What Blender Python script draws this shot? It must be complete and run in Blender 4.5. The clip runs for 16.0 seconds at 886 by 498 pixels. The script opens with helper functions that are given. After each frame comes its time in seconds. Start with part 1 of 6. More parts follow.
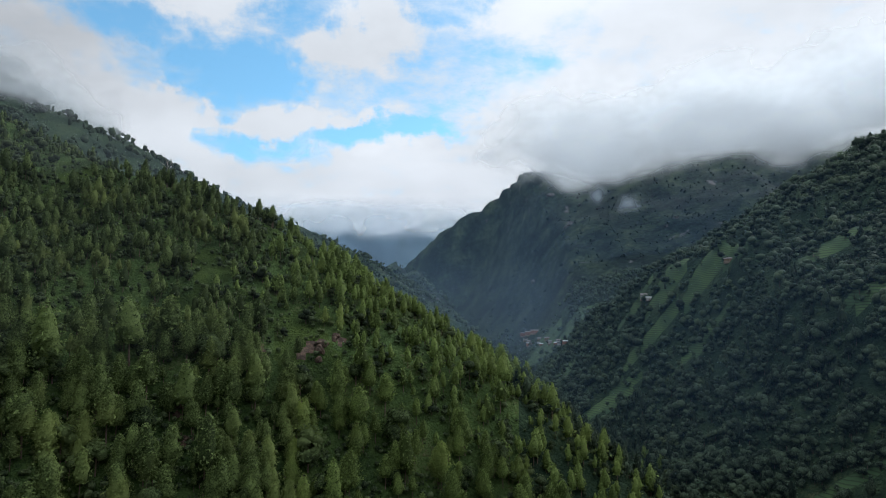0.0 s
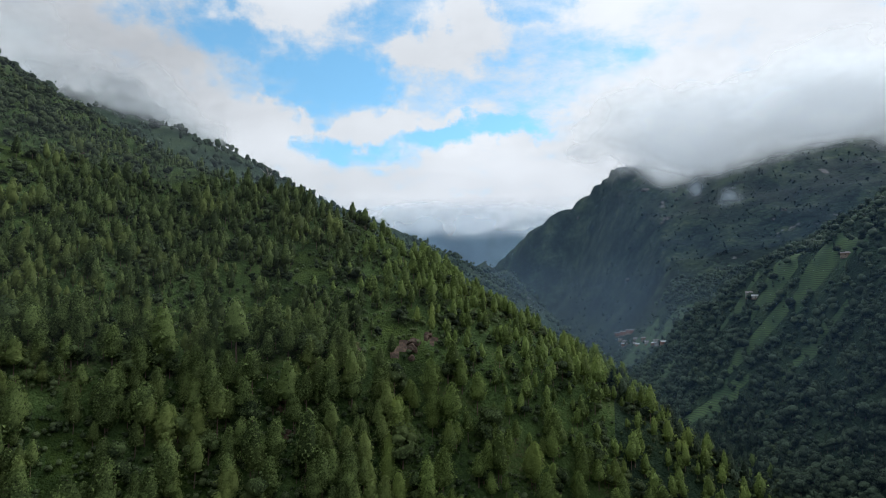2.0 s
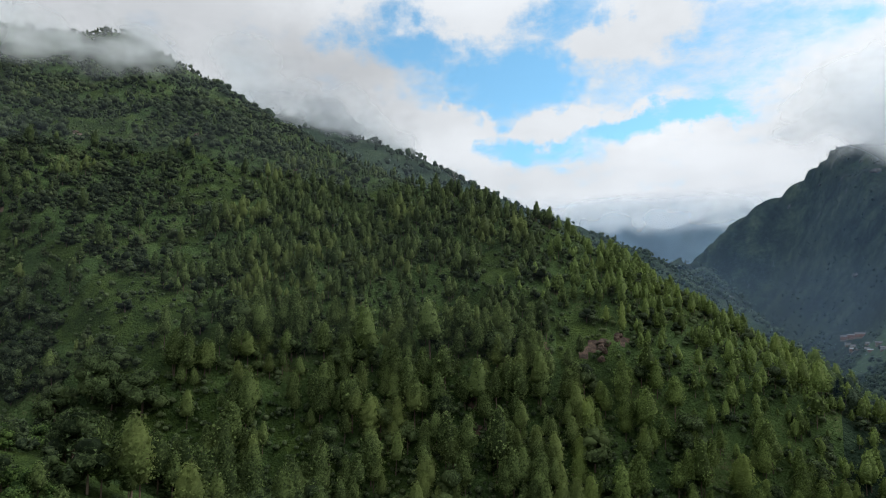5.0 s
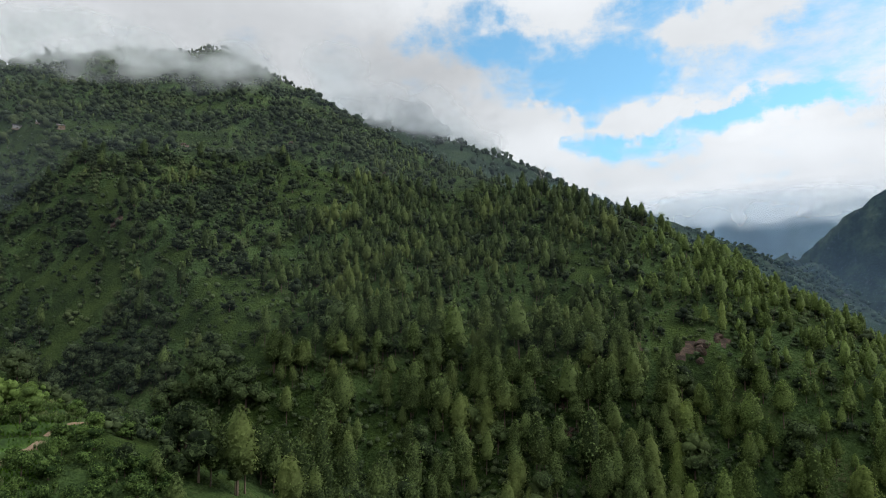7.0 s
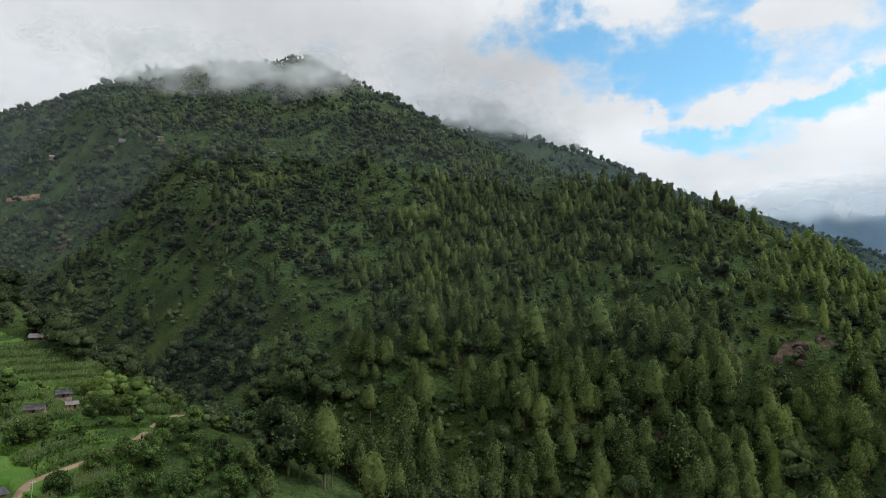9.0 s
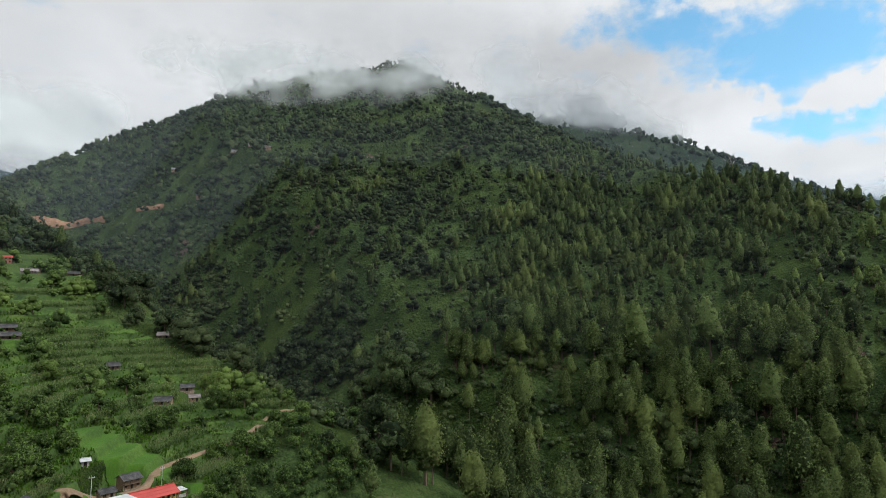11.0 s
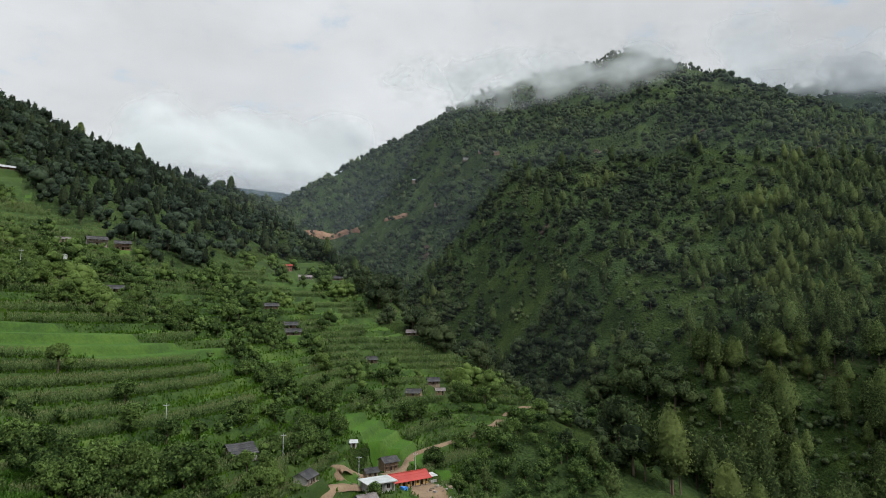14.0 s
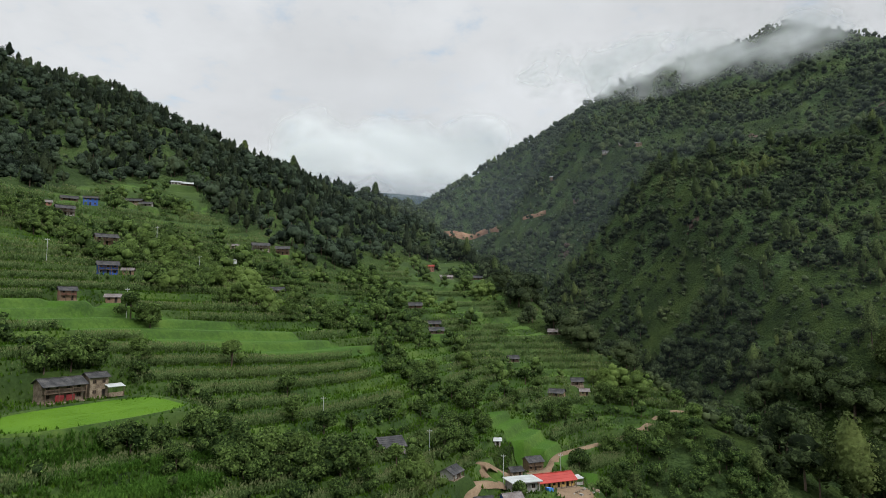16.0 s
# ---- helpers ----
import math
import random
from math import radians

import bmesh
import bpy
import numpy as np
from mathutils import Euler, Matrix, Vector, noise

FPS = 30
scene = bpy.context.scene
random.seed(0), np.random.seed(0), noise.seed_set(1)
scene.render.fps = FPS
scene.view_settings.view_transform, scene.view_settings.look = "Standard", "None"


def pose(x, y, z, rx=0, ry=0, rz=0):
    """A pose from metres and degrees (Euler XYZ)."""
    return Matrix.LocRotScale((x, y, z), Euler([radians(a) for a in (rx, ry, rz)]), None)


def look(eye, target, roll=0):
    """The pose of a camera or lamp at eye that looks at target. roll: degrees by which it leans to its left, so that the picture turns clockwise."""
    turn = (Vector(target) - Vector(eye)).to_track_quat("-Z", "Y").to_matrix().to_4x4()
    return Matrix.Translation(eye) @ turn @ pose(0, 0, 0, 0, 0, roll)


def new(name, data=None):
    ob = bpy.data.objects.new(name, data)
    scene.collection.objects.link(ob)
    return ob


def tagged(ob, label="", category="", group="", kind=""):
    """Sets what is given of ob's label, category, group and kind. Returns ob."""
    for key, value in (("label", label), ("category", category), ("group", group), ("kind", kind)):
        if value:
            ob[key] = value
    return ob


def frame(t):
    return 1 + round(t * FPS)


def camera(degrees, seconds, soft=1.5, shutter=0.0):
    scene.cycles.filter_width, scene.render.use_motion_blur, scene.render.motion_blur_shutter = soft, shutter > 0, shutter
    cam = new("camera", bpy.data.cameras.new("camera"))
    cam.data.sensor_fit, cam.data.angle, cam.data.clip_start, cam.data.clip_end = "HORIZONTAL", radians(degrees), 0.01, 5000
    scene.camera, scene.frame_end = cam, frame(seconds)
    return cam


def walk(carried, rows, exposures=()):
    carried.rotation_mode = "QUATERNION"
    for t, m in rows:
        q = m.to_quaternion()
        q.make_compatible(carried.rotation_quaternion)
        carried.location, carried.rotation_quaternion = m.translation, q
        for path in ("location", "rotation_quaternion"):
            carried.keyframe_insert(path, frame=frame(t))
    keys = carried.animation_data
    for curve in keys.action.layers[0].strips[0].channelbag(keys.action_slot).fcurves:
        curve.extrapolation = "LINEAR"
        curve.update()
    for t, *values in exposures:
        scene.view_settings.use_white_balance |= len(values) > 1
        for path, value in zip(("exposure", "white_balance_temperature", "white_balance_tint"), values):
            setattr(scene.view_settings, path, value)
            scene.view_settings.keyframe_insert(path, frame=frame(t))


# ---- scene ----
# ---------------------------------------------------------------- camera
cam = camera(71.3, 16.0, soft=0.6)
EYE = Vector((0.0, 0.0, 0.0))


def turned(yaw, pitch, roll):
    """The hovering camera's pose: heading to the right of +y, upward tilt and lean, in degrees."""
    a, b = radians(yaw), radians(pitch)
    ahead = Vector((math.sin(a) * math.cos(b), math.cos(a) * math.cos(b), math.sin(b)))
    return look(EYE, EYE + ahead, roll)


HEADINGS = [
    (0.0, 0.00, 6.20, -0.13),
    (0.5, -2.22, 6.19, -0.14),
    (1.0, -4.24, 6.18, -0.14),
    (1.5, -6.30, 6.17, -0.15),
    (2.0, -8.35, 6.17, -0.16),
    (2.5, -10.42, 6.16, -0.17),
    (3.0, -12.46, 6.15, -0.18),
    (3.5, -14.41, 6.14, -0.19),
    (3.9, -15.53, 6.13, -0.19),
    (4.0, -23.13, 6.12, 0.16),
    (4.2, -23.82, 6.12, 0.15),
    (6.3, -31.01, 6.08, 0.12),
    (6.5, -31.78, 6.07, 0.12),
    (7.0, -33.61, 6.07, 0.11),
    (7.5, -35.45, 6.06, 0.11),
    (8.0, -37.30, 6.05, 0.10),
    (10.3, -45.99, 5.96, 0.10),
    (10.5, -46.88, 5.96, 0.08),
    (11.0, -49.87, 5.94, 0.05),
    (11.5, -53.33, 5.93, 0.02),
    (12.0, -57.07, 5.92, -0.01),
    (12.5, -60.80, 5.90, -0.05),
    (13.0, -64.37, 5.89, -0.08),
    (13.5, -67.79, 5.88, -0.11),
    (14.0, -71.12, 5.86, -0.14),
    (14.5, -74.39, 5.85, -0.18),
    (15.0, -77.74, 5.83, -0.21),
    (15.5, -80.86, 5.82, -0.24),
    (16.0, -84.02, 5.81, -0.27),
]
walk(cam, [(t, turned(y, p, r)) for t, y, p, r in HEADINGS],
     exposures=[(0.0, -0.09, 6150, 10), (4.0, -0.03, 6350, 10), (8.0, 0.03, 6450, 10), (12.0, 0.05, 6500, 10), (16.0, 0.02, 6500, 10)])

# ---------------------------------------------------------------- sky and sun
SUN_AZ, SUN_EL = 52.0, 44.0


def way(az, el):
    a, e = radians(az), radians(el)
    return Vector((math.sin(a) * math.cos(e), math.cos(a) * math.cos(e), math.sin(e)))


class Nodes:
    """Short hand for a node tree: add nodes and link sockets in one call."""

    def __init__(self, tree):
        self.tree = tree
        self.tree.nodes.clear()

    def add(self, kind, values=None, **attrs):
        n = self.tree.nodes.new(kind)
        for k, v in attrs.items():
            setattr(n, k, v)
        for k, v in (values or {}).items():
            s = n.inputs[k]
            if isinstance(v, bpy.types.NodeSocket):
                self.tree.links.new(v, s)
            else:
                s.default_value = v
        return n

    def math(self, op, a, b=0.0, c=0.0, clamp=False):
        return self.add("ShaderNodeMath", {0: a, 1: b, 2: c}, operation=op, use_clamp=clamp).outputs[0]

    def vec(self, op, a, b=(0, 0, 0)):
        n = self.add("ShaderNodeVectorMath", {0: a, 1: b}, operation=op)
        return n.outputs["Value"] if op in ("DOT_PRODUCT", "LENGTH", "DISTANCE") else n.outputs[0]

    def scaled(self, a, s):
        return self.add("ShaderNodeVectorMath", {0: a, 1: s}, operation="MULTIPLY").outputs[0]

    def noise(self, vector, scale, detail=4.0, rough=0.55, lac=2.0, dist=0.0):
        return self.add("ShaderNodeTexNoise", {"Vector": vector, "Scale": scale, "Detail": detail, "Roughness": rough,
                                               "Lacunarity": lac, "Distortion": dist}).outputs["Fac"]

    def step(self, v, lo, hi, a=0.0, b=1.0):
        return self.add("ShaderNodeMapRange", {0: v, 1: lo, 2: hi, 3: a, 4: b}, interpolation_type="SMOOTHSTEP").outputs[0]

    def mix(self, fac, a, b, blend="MIX"):
        n = self.add("ShaderNodeMix", {0: fac, 6: a, 7: b}, data_type="RGBA", blend_type=blend)
        return n.outputs[2]

    def ramp(self, fac, stops):
        n = self.add("ShaderNodeValToRGB", {0: fac})
        e = n.color_ramp.elements
        while len(e) < len(stops):
            e.new(0.5)
        for el, (p, c) in zip(e, stops):
            el.position, el.color = p, (*c, 1)
        return n.outputs[0]


world = bpy.data.worlds.new("overcast_sky")
scene.world = world
world.use_nodes = True
N = Nodes(world.node_tree)
direction = N.add("ShaderNodeTexCoord").outputs["Generated"]
sky = N.add("ShaderNodeTexSky", sky_type="NISHITA", sun_disc=False, sun_elevation=radians(SUN_EL), sun_rotation=radians(SUN_AZ),
            altitude=1500.0, air_density=1.0, dust_density=1.2, ozone_density=1.5)
blue = N.mix(1.0, sky.outputs[0], (0.175, 0.245, 0.222, 1), "MULTIPLY")
xyz = N.add("ShaderNodeSeparateXYZ", {0: direction})
high = N.math("ADD", N.math("MAXIMUM", xyz.outputs[2], 0.0), 0.22)
deck = N.add("ShaderNodeCombineXYZ", {0: N.math("DIVIDE", xyz.outputs[0], high), 1: N.math("DIVIDE", xyz.outputs[1], high), 2: 0.0}).outputs[0]
# heading and height over the horizon in degrees, bent by slow turbulence so that the cloud edges curl
heading = N.math("MULTIPLY", N.math("ARCTAN2", xyz.outputs[0], xyz.outputs[1]), 57.2958)
rise = N.math("MULTIPLY", N.math("ARCSINE", xyz.outputs[2]), 57.2958)
swirl = N.add("ShaderNodeTexNoise", {"Vector": direction, "Scale": 9.0, "Detail": 6.0, "Roughness": 0.58}).outputs["Color"]
bend = N.scaled(N.vec("SUBTRACT", swirl, (0.5, 0.5, 0.5)), (17.0, 10.0, 0.0))
chart = N.vec("ADD", N.add("ShaderNodeCombineXYZ", {0: heading, 1: rise, 2: 0.0}).outputs[0], bend)
fine = N.noise(N.vec("ADD", deck, (3.7, 1.9, 0.0)), 7.0, 6.0, 0.60, 2.0, 0.15)
big = N.noise(deck, 2.1, 5.0, 0.52, 2.1, 0.25)
lumps = N.math("ADD", N.math("MULTIPLY", big, 0.6), N.math("MULTIPLY", fine, 0.4))


def patch_of(az, el, wide, tall, lean=0.0, soft=0.35):
    """1 inside an oval of the sky (degrees), falling to 0 past its edge."""
    off = N.vec("SUBTRACT", chart, (az, el, 0.0))
    c, q = math.cos(radians(lean)), math.sin(radians(lean))
    u = N.vec("DOT_PRODUCT", off, (c / wide, q / wide, 0.0))
    v = N.vec("DOT_PRODUCT", off, (-q / tall, c / tall, 0.0))
    far = N.math("SQRT", N.math("ADD", N.math("MULTIPLY", u, u), N.math("MULTIPLY", v, v)))
    return N.step(far, soft, 1.35, 1.0, 0.0)


# the breaks in the cloud where blue shows, and the cloud that floats in them
OPEN_SKY = [(-19.5, 21.5, 10.5, 4.6, 0, 1.0), (-29.0, 24.5, 7.0, 4.5, 12, 0.85), (-6.0, 16.6, 9.5, 1.9, 14, 0.95), (-17.5, 15.6, 6.0, 2.0, 0, 0.80),
            (-13.0, 27.5, 6.5, 3.6, 20, 0.75), (0.0, 27.5, 4.5, 2.6, -10, 0.60), (8.5, 22.5, 4.5, 1.5, 0, 0.50), (-1.0, 21.5, 15.0, 5.0, 10, 0.52)]
FLOATING = [(-25.0, 17.0, 3.2, 2.6, 10, 1.0), (-16.0, 17.0, 6.0, 1.0, 4, 0.75), (-26.0, 27.5, 6.5, 2.4, 6, 0.75), (-8.0, 24.5, 7.0, 2.6, 10, 0.55)]
blue_share = 0.0
for az, el, wide, tall, lean, most in OPEN_SKY:
    blue_share = N.math("MAXIMUM", blue_share, N.math("MULTIPLY", patch_of(az, el, wide, tall, lean), most))
for az, el, wide, tall, lean, most in FLOATING:
    blue_share = N.math("SUBTRACT", blue_share, N.math("MULTIPLY", patch_of(az, el, wide, tall, lean, 0.2), most))
cover = N.math("ADD", N.math("SUBTRACT", 1.0, blue_share), N.math("MULTIPLY", N.math("SUBTRACT", fine, 0.5), 1.6))
cloudy = N.step(cover, 0.05, 0.95)
# cloud brightness: thin and bright towards the sun, thick and grey over the terraces
sunny = N.step(N.vec("DOT_PRODUCT", direction, way(24, 24)), 0.20, 0.98)
thick = N.noise(N.vec("ADD", deck, (9.1, 4.2, 0.0)), 1.3, 5.0, 0.5)
level = N.math("ADD", 0.76, N.math("MULTIPLY", sunny, 0.18))
level = N.math("MULTIPLY", level, N.step(xyz.outputs[2], 0.40, 0.95, 1.0, 2.4))
level = N.math("MULTIPLY", level, N.step(thick, 0.25, 0.75, 1.09, 0.91))
level = N.math("MULTIPLY", level, N.step(lumps, 0.35, 0.65, 0.955, 1.035))
level = N.math("MULTIPLY", level, N.step(heading, -30.0, -50.0, 1.0, 0.95))
level = N.math("MULTIPLY", level, N.math("SUBTRACT", 1.0, N.math("MULTIPLY", patch_of(-12.0, 22.0, 24.0, 9.0, 0, 0.1), 0.15)))
level = N.math("MULTIPLY", level, N.math("SUBTRACT", 1.0, N.math("MULTIPLY", patch_of(-36.0, 19.5, 9.0, 6.0, -25, 0.1), 0.18)))
# the thick bank that sits on the near summit
level = N.math("MULTIPLY", level, N.math("SUBTRACT", 1.0, N.math("MULTIPLY", patch_of(-44.0, 23.5, 20.0, 7.0, -8, 0.1), 0.20)))
cloud = N.mix(1.0, N.add("ShaderNodeCombineColor", {0: level, 1: level, 2: level}).outputs[0], (0.965, 1.0, 1.035, 1), "MULTIPLY")
seen_sky = N.mix(cloudy, blue, cloud)
N.add("ShaderNodeOutputWorld", {0: N.add("ShaderNodeBackground", {0: seen_sky, 1: 1.0}).outputs[0]})

sun = new("sun", bpy.data.lights.new("sun", "SUN"))
sun.data.energy, sun.data.angle, sun.data.color = 2.15, radians(20), (1.0, 0.97, 0.91)
sun.matrix_world = look(way(SUN_AZ, SUN_EL) * 100, (0, 0, 0))

# ---------------------------------------------------------------- materials
def material(name, rough=0.9, metal=0.0):
    m = bpy.data.materials.new(name)
    m.use_nodes = True
    n = Nodes(m.node_tree)
    n.bsdf = n.add("ShaderNodeBsdfPrincipled", {"Roughness": rough, "Metallic": metal, "Specular IOR Level": 0.25})
    n.add("ShaderNodeOutputMaterial", {0: n.bsdf.outputs[0]})
    n.where = n.add("ShaderNodeTexCoord").outputs["Object"]
    n.made = m
    return n


def connect(n, colour, bump=None, strength=0.4, distance=0.3):
    n.tree.links.new(colour, n.bsdf.inputs["Base Color"])
    if bump is not None:
        b = n.add("ShaderNodeBump", {"Height": bump, "Strength": strength, "Distance": distance})
        n.tree.links.new(b.outputs[0], n.bsdf.inputs["Normal"])
    return n.made


def two_scale(name, stops, coarse, fine, rough=0.9, bump=0.4, distance=0.3, metal=0.0, stretch=(1, 1, 1)):
    """A surface whose colour runs over the stops by noise at a coarse and a fine scale."""
    n = material(name, rough, metal)
    v = n.scaled(n.where, stretch)
    a, b = n.noise(v, coarse, 3.0, 0.5), n.noise(v, fine, 5.0, 0.65)
    f = n.math("ADD", n.math("MULTIPLY", a, 0.55), n.math("MULTIPLY", b, 0.45))
    return connect(n, n.ramp(n.step(f, 0.3, 0.7), stops), b, bump, distance)


def leaves(name, dark, light, warm, rough=0.65, grain=1.25):
    """Foliage: colour varies from clump to clump and over the hillside, and some light passes through."""
    n = material(name, rough)
    n.bsdf.inputs["Specular IOR Level"].default_value = 0.06
    isl = n.add("ShaderNodeNewGeometry").outputs["Random Per Island"]
    rnd = n.add("ShaderNodeObjectInfo").outputs["Random"]
    place = n.scaled(n.add("ShaderNodeNewGeometry").outputs["Position"], (0.8, 0.8, 0.8))
    patch = n.noise(place, 0.022, 3.0, 0.55)
    tree = n.noise(place, 0.16, 2.0, 0.5)
    spray = n.add("ShaderNodeTexNoise", {"Vector": place, "Scale": grain, "Detail": 3.0, "Roughness": 0.65})
    f = n.math("ADD", n.math("MULTIPLY", isl, 0.52), n.math("ADD", n.math("MULTIPLY", tree, 0.44), n.math("MULTIPLY", rnd, 0.24)))
    f = n.math("ADD", f, n.math("MULTIPLY", n.math("SUBTRACT", spray.outputs["Fac"], 0.5), 1.7))
    col = n.mix(n.step(f, 0.28, 1.12), (*dark, 1), (*light, 1))
    col = n.mix(n.step(patch, 0.5, 0.72, 0.0, 0.75), col, (*warm, 1))
    n.tree.links.new(col, n.bsdf.inputs["Base Color"])
    # sprays of many small leaves: their faces lean upwards and every way
    face = n.scaled(n.add("ShaderNodeNewGeometry").outputs["Normal"], (0.62, 0.62, 0.62))
    ruffle = n.scaled(n.vec("SUBTRACT", spray.outputs["Color"], (0.5, 0.5, 0.5)), (2.1, 2.1, 2.1))
    soft = n.vec("NORMALIZE", n.vec("ADD", n.vec("ADD", face, (0.0, 0.0, 0.42)), ruffle))
    n.tree.links.new(soft, n.bsdf.inputs["Normal"])
    trans = n.add("ShaderNodeBsdfTranslucent", {0: col})
    mixed = n.add("ShaderNodeMixShader", {0: 0.47, 1: n.bsdf.outputs[0], 2: trans.outputs[0]})
    n.add("ShaderNodeOutputMaterial", {0: mixed.outputs[0]}, is_active_output=True)
    return n.made


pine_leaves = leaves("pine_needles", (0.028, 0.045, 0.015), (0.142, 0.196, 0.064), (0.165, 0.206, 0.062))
# lit copy of the pine needles: the outer flank's sunlight is in its colour
lit_pine_leaves = leaves("lit_pine_needles", (0.046, 0.070, 0.019), (0.180, 0.250, 0.070), (0.195, 0.250, 0.066))
broad_leaves = leaves("broad_leaves", (0.013, 0.023, 0.012), (0.102, 0.138, 0.064), (0.112, 0.146, 0.056))
# darker, bluer leaf copy: the backlit valley side's shade is in its colour
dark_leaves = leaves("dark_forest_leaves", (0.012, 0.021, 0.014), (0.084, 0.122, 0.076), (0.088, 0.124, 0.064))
gully_leaves = leaves("gully_tree_leaves", (0.011, 0.020, 0.008), (0.098, 0.140, 0.054), (0.108, 0.146, 0.052))
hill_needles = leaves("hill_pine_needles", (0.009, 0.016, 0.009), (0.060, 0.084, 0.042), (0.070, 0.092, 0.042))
# bluish grey-green: the far mountain's haze is mixed into the leaf colour
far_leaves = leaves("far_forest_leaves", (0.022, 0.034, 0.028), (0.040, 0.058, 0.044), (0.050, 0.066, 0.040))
corn_leaves = leaves("maize_leaves", (0.050, 0.092, 0.026), (0.160, 0.228, 0.084), (0.175, 0.230, 0.088), grain=2.5)
maize_tassel = leaves("maize_tassels", (0.10, 0.13, 0.05), (0.19, 0.215, 0.10), (0.19, 0.20, 0.09))
bark = two_scale("bark", [(0, (0.05, 0.035, 0.025)), (1, (0.16, 0.12, 0.09))], 0.6, 6.0, stretch=(1, 1, 0.3))
dead_wood = two_scale("dead_wood", [(0, (0.16, 0.14, 0.12)), (1, (0.30, 0.27, 0.24))], 0.6, 6.0)

def scrub(name, stops, clump, coarse):
    """Low scrub and ferns: rounded clumps of leaves at two sizes over patches of tone."""
    n = material(name, 0.9)
    n.bsdf.inputs["Specular IOR Level"].default_value = 0.05
    bent = n.vec("ADD", n.where, n.scaled(n.add("ShaderNodeTexNoise", {"Vector": n.where, "Scale": 0.5, "Detail": 3.0}).outputs["Color"], (2.2, 2.2, 2.2)))
    big = n.add("ShaderNodeTexVoronoi", {"Vector": bent, "Scale": clump, "Randomness": 1.0})
    small = n.add("ShaderNodeTexVoronoi", {"Vector": bent, "Scale": clump * 2.7, "Randomness": 1.0})
    relief = n.math("ADD", n.math("MULTIPLY", big.outputs["Distance"], -1.0), n.math("MULTIPLY", small.outputs["Distance"], -0.45))
    tone = n.add("ShaderNodeSeparateXYZ", {0: big.outputs["Color"]}).outputs[0]
    patch = n.noise(n.where, coarse, 4.0, 0.55)
    blades = n.noise(n.where, clump * 2.6, 4.0, 0.7)
    f = n.math("ADD", n.math("MULTIPLY", tone, 0.40), n.math("MULTIPLY", n.step(patch, 0.3, 0.7), 0.60))
    f = n.math("ADD", f, n.math("MULTIPLY", n.math("SUBTRACT", blades, 0.5), 1.5))
    return connect(n, n.ramp(f, stops), n.math("ADD", relief, n.math("MULTIPLY", blades, 0.8)), 1.0, 1.6)


forest_floor = scrub("forest_floor", [(0, (0.024, 0.043, 0.016)), (0.45, (0.042, 0.072, 0.023)), (0.85, (0.066, 0.104, 0.032)), (1, (0.086, 0.088, 0.042))], 0.55, 0.03)
meadow = scrub("grass_slope", [(0, (0.018, 0.032, 0.010)), (0.5, (0.034, 0.058, 0.015)), (1, (0.062, 0.092, 0.023))], 0.75, 0.05)
# forest floor at about half brightness, the valley side's shade put into its colour
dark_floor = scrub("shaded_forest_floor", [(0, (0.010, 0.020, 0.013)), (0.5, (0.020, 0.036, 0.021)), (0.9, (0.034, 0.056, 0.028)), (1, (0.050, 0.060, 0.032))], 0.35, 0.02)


def mountain_cover(name):
    """A far mountainside: close forest in crowns, darker and lighter stands, strips of grass and streaks of bare cliff.
    """
    n = material(name)
    n.bsdf.inputs["Specular IOR Level"].default_value = 0.05
    bent = n.vec("ADD", n.where, n.scaled(n.add("ShaderNodeTexNoise", {"Vector": n.where, "Scale": 0.05, "Detail": 3.0}).outputs["Color"], (16, 16, 16)))
    crowns = n.add("ShaderNodeTexVoronoi", {"Vector": bent, "Scale": 0.11, "Randomness": 1.0})
    tone = n.add("ShaderNodeSeparateXYZ", {0: crowns.outputs["Color"]}).outputs[0]
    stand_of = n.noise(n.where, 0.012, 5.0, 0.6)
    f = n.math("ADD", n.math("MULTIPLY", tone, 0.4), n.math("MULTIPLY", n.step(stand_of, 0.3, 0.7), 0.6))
    # blue-black low tones: cloud shade and distance haze are put into the colour
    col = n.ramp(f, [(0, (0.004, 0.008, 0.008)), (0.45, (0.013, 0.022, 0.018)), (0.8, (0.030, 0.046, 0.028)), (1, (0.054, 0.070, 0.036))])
    streak = n.noise(n.vec("MULTIPLY", n.where, (1.0, 1.0, 0.35)), 0.022, 5.0, 0.62)
    col = n.mix(n.step(streak, 0.655, 0.70), col, (0.105, 0.100, 0.095, 1))
    return connect(n, col, n.math("MULTIPLY", crowns.outputs["Distance"], -1.0), 0.5, 3.0)


far_floor = mountain_cover("far_mountain_cover")
riser = two_scale("terrace_bank_grass", [(0, (0.010, 0.025, 0.005)), (0.5, (0.030, 0.062, 0.010)), (1, (0.064, 0.106, 0.018))], 0.12, 1.5, bump=0.6)
crop = two_scale("terrace_crop", [(0, (0.020, 0.050, 0.007)), (0.5, (0.042, 0.090, 0.011)), (1, (0.070, 0.124, 0.018))], 0.08, 1.1, bump=0.5)
# dark soil, with the shade between the maize rows put into the colour
maize_ground = two_scale("maize_field_ground", [(0, (0.016, 0.036, 0.006)), (1, (0.042, 0.074, 0.013))], 0.1, 1.8, bump=0.6)
paddy = two_scale("rice_paddy", [(0, (0.052, 0.128, 0.003)), (1, (0.080, 0.170, 0.006))], 0.10, 2.5, bump=0.35)
young_rice = two_scale("young_rice_terrace", [(0, (0.022, 0.066, 0.003)), (1, (0.044, 0.104, 0.006))], 0.10, 1.8, bump=0.5)
grass_blades = leaves("field_grass", (0.026, 0.070, 0.006), (0.074, 0.148, 0.014), (0.090, 0.158, 0.016))
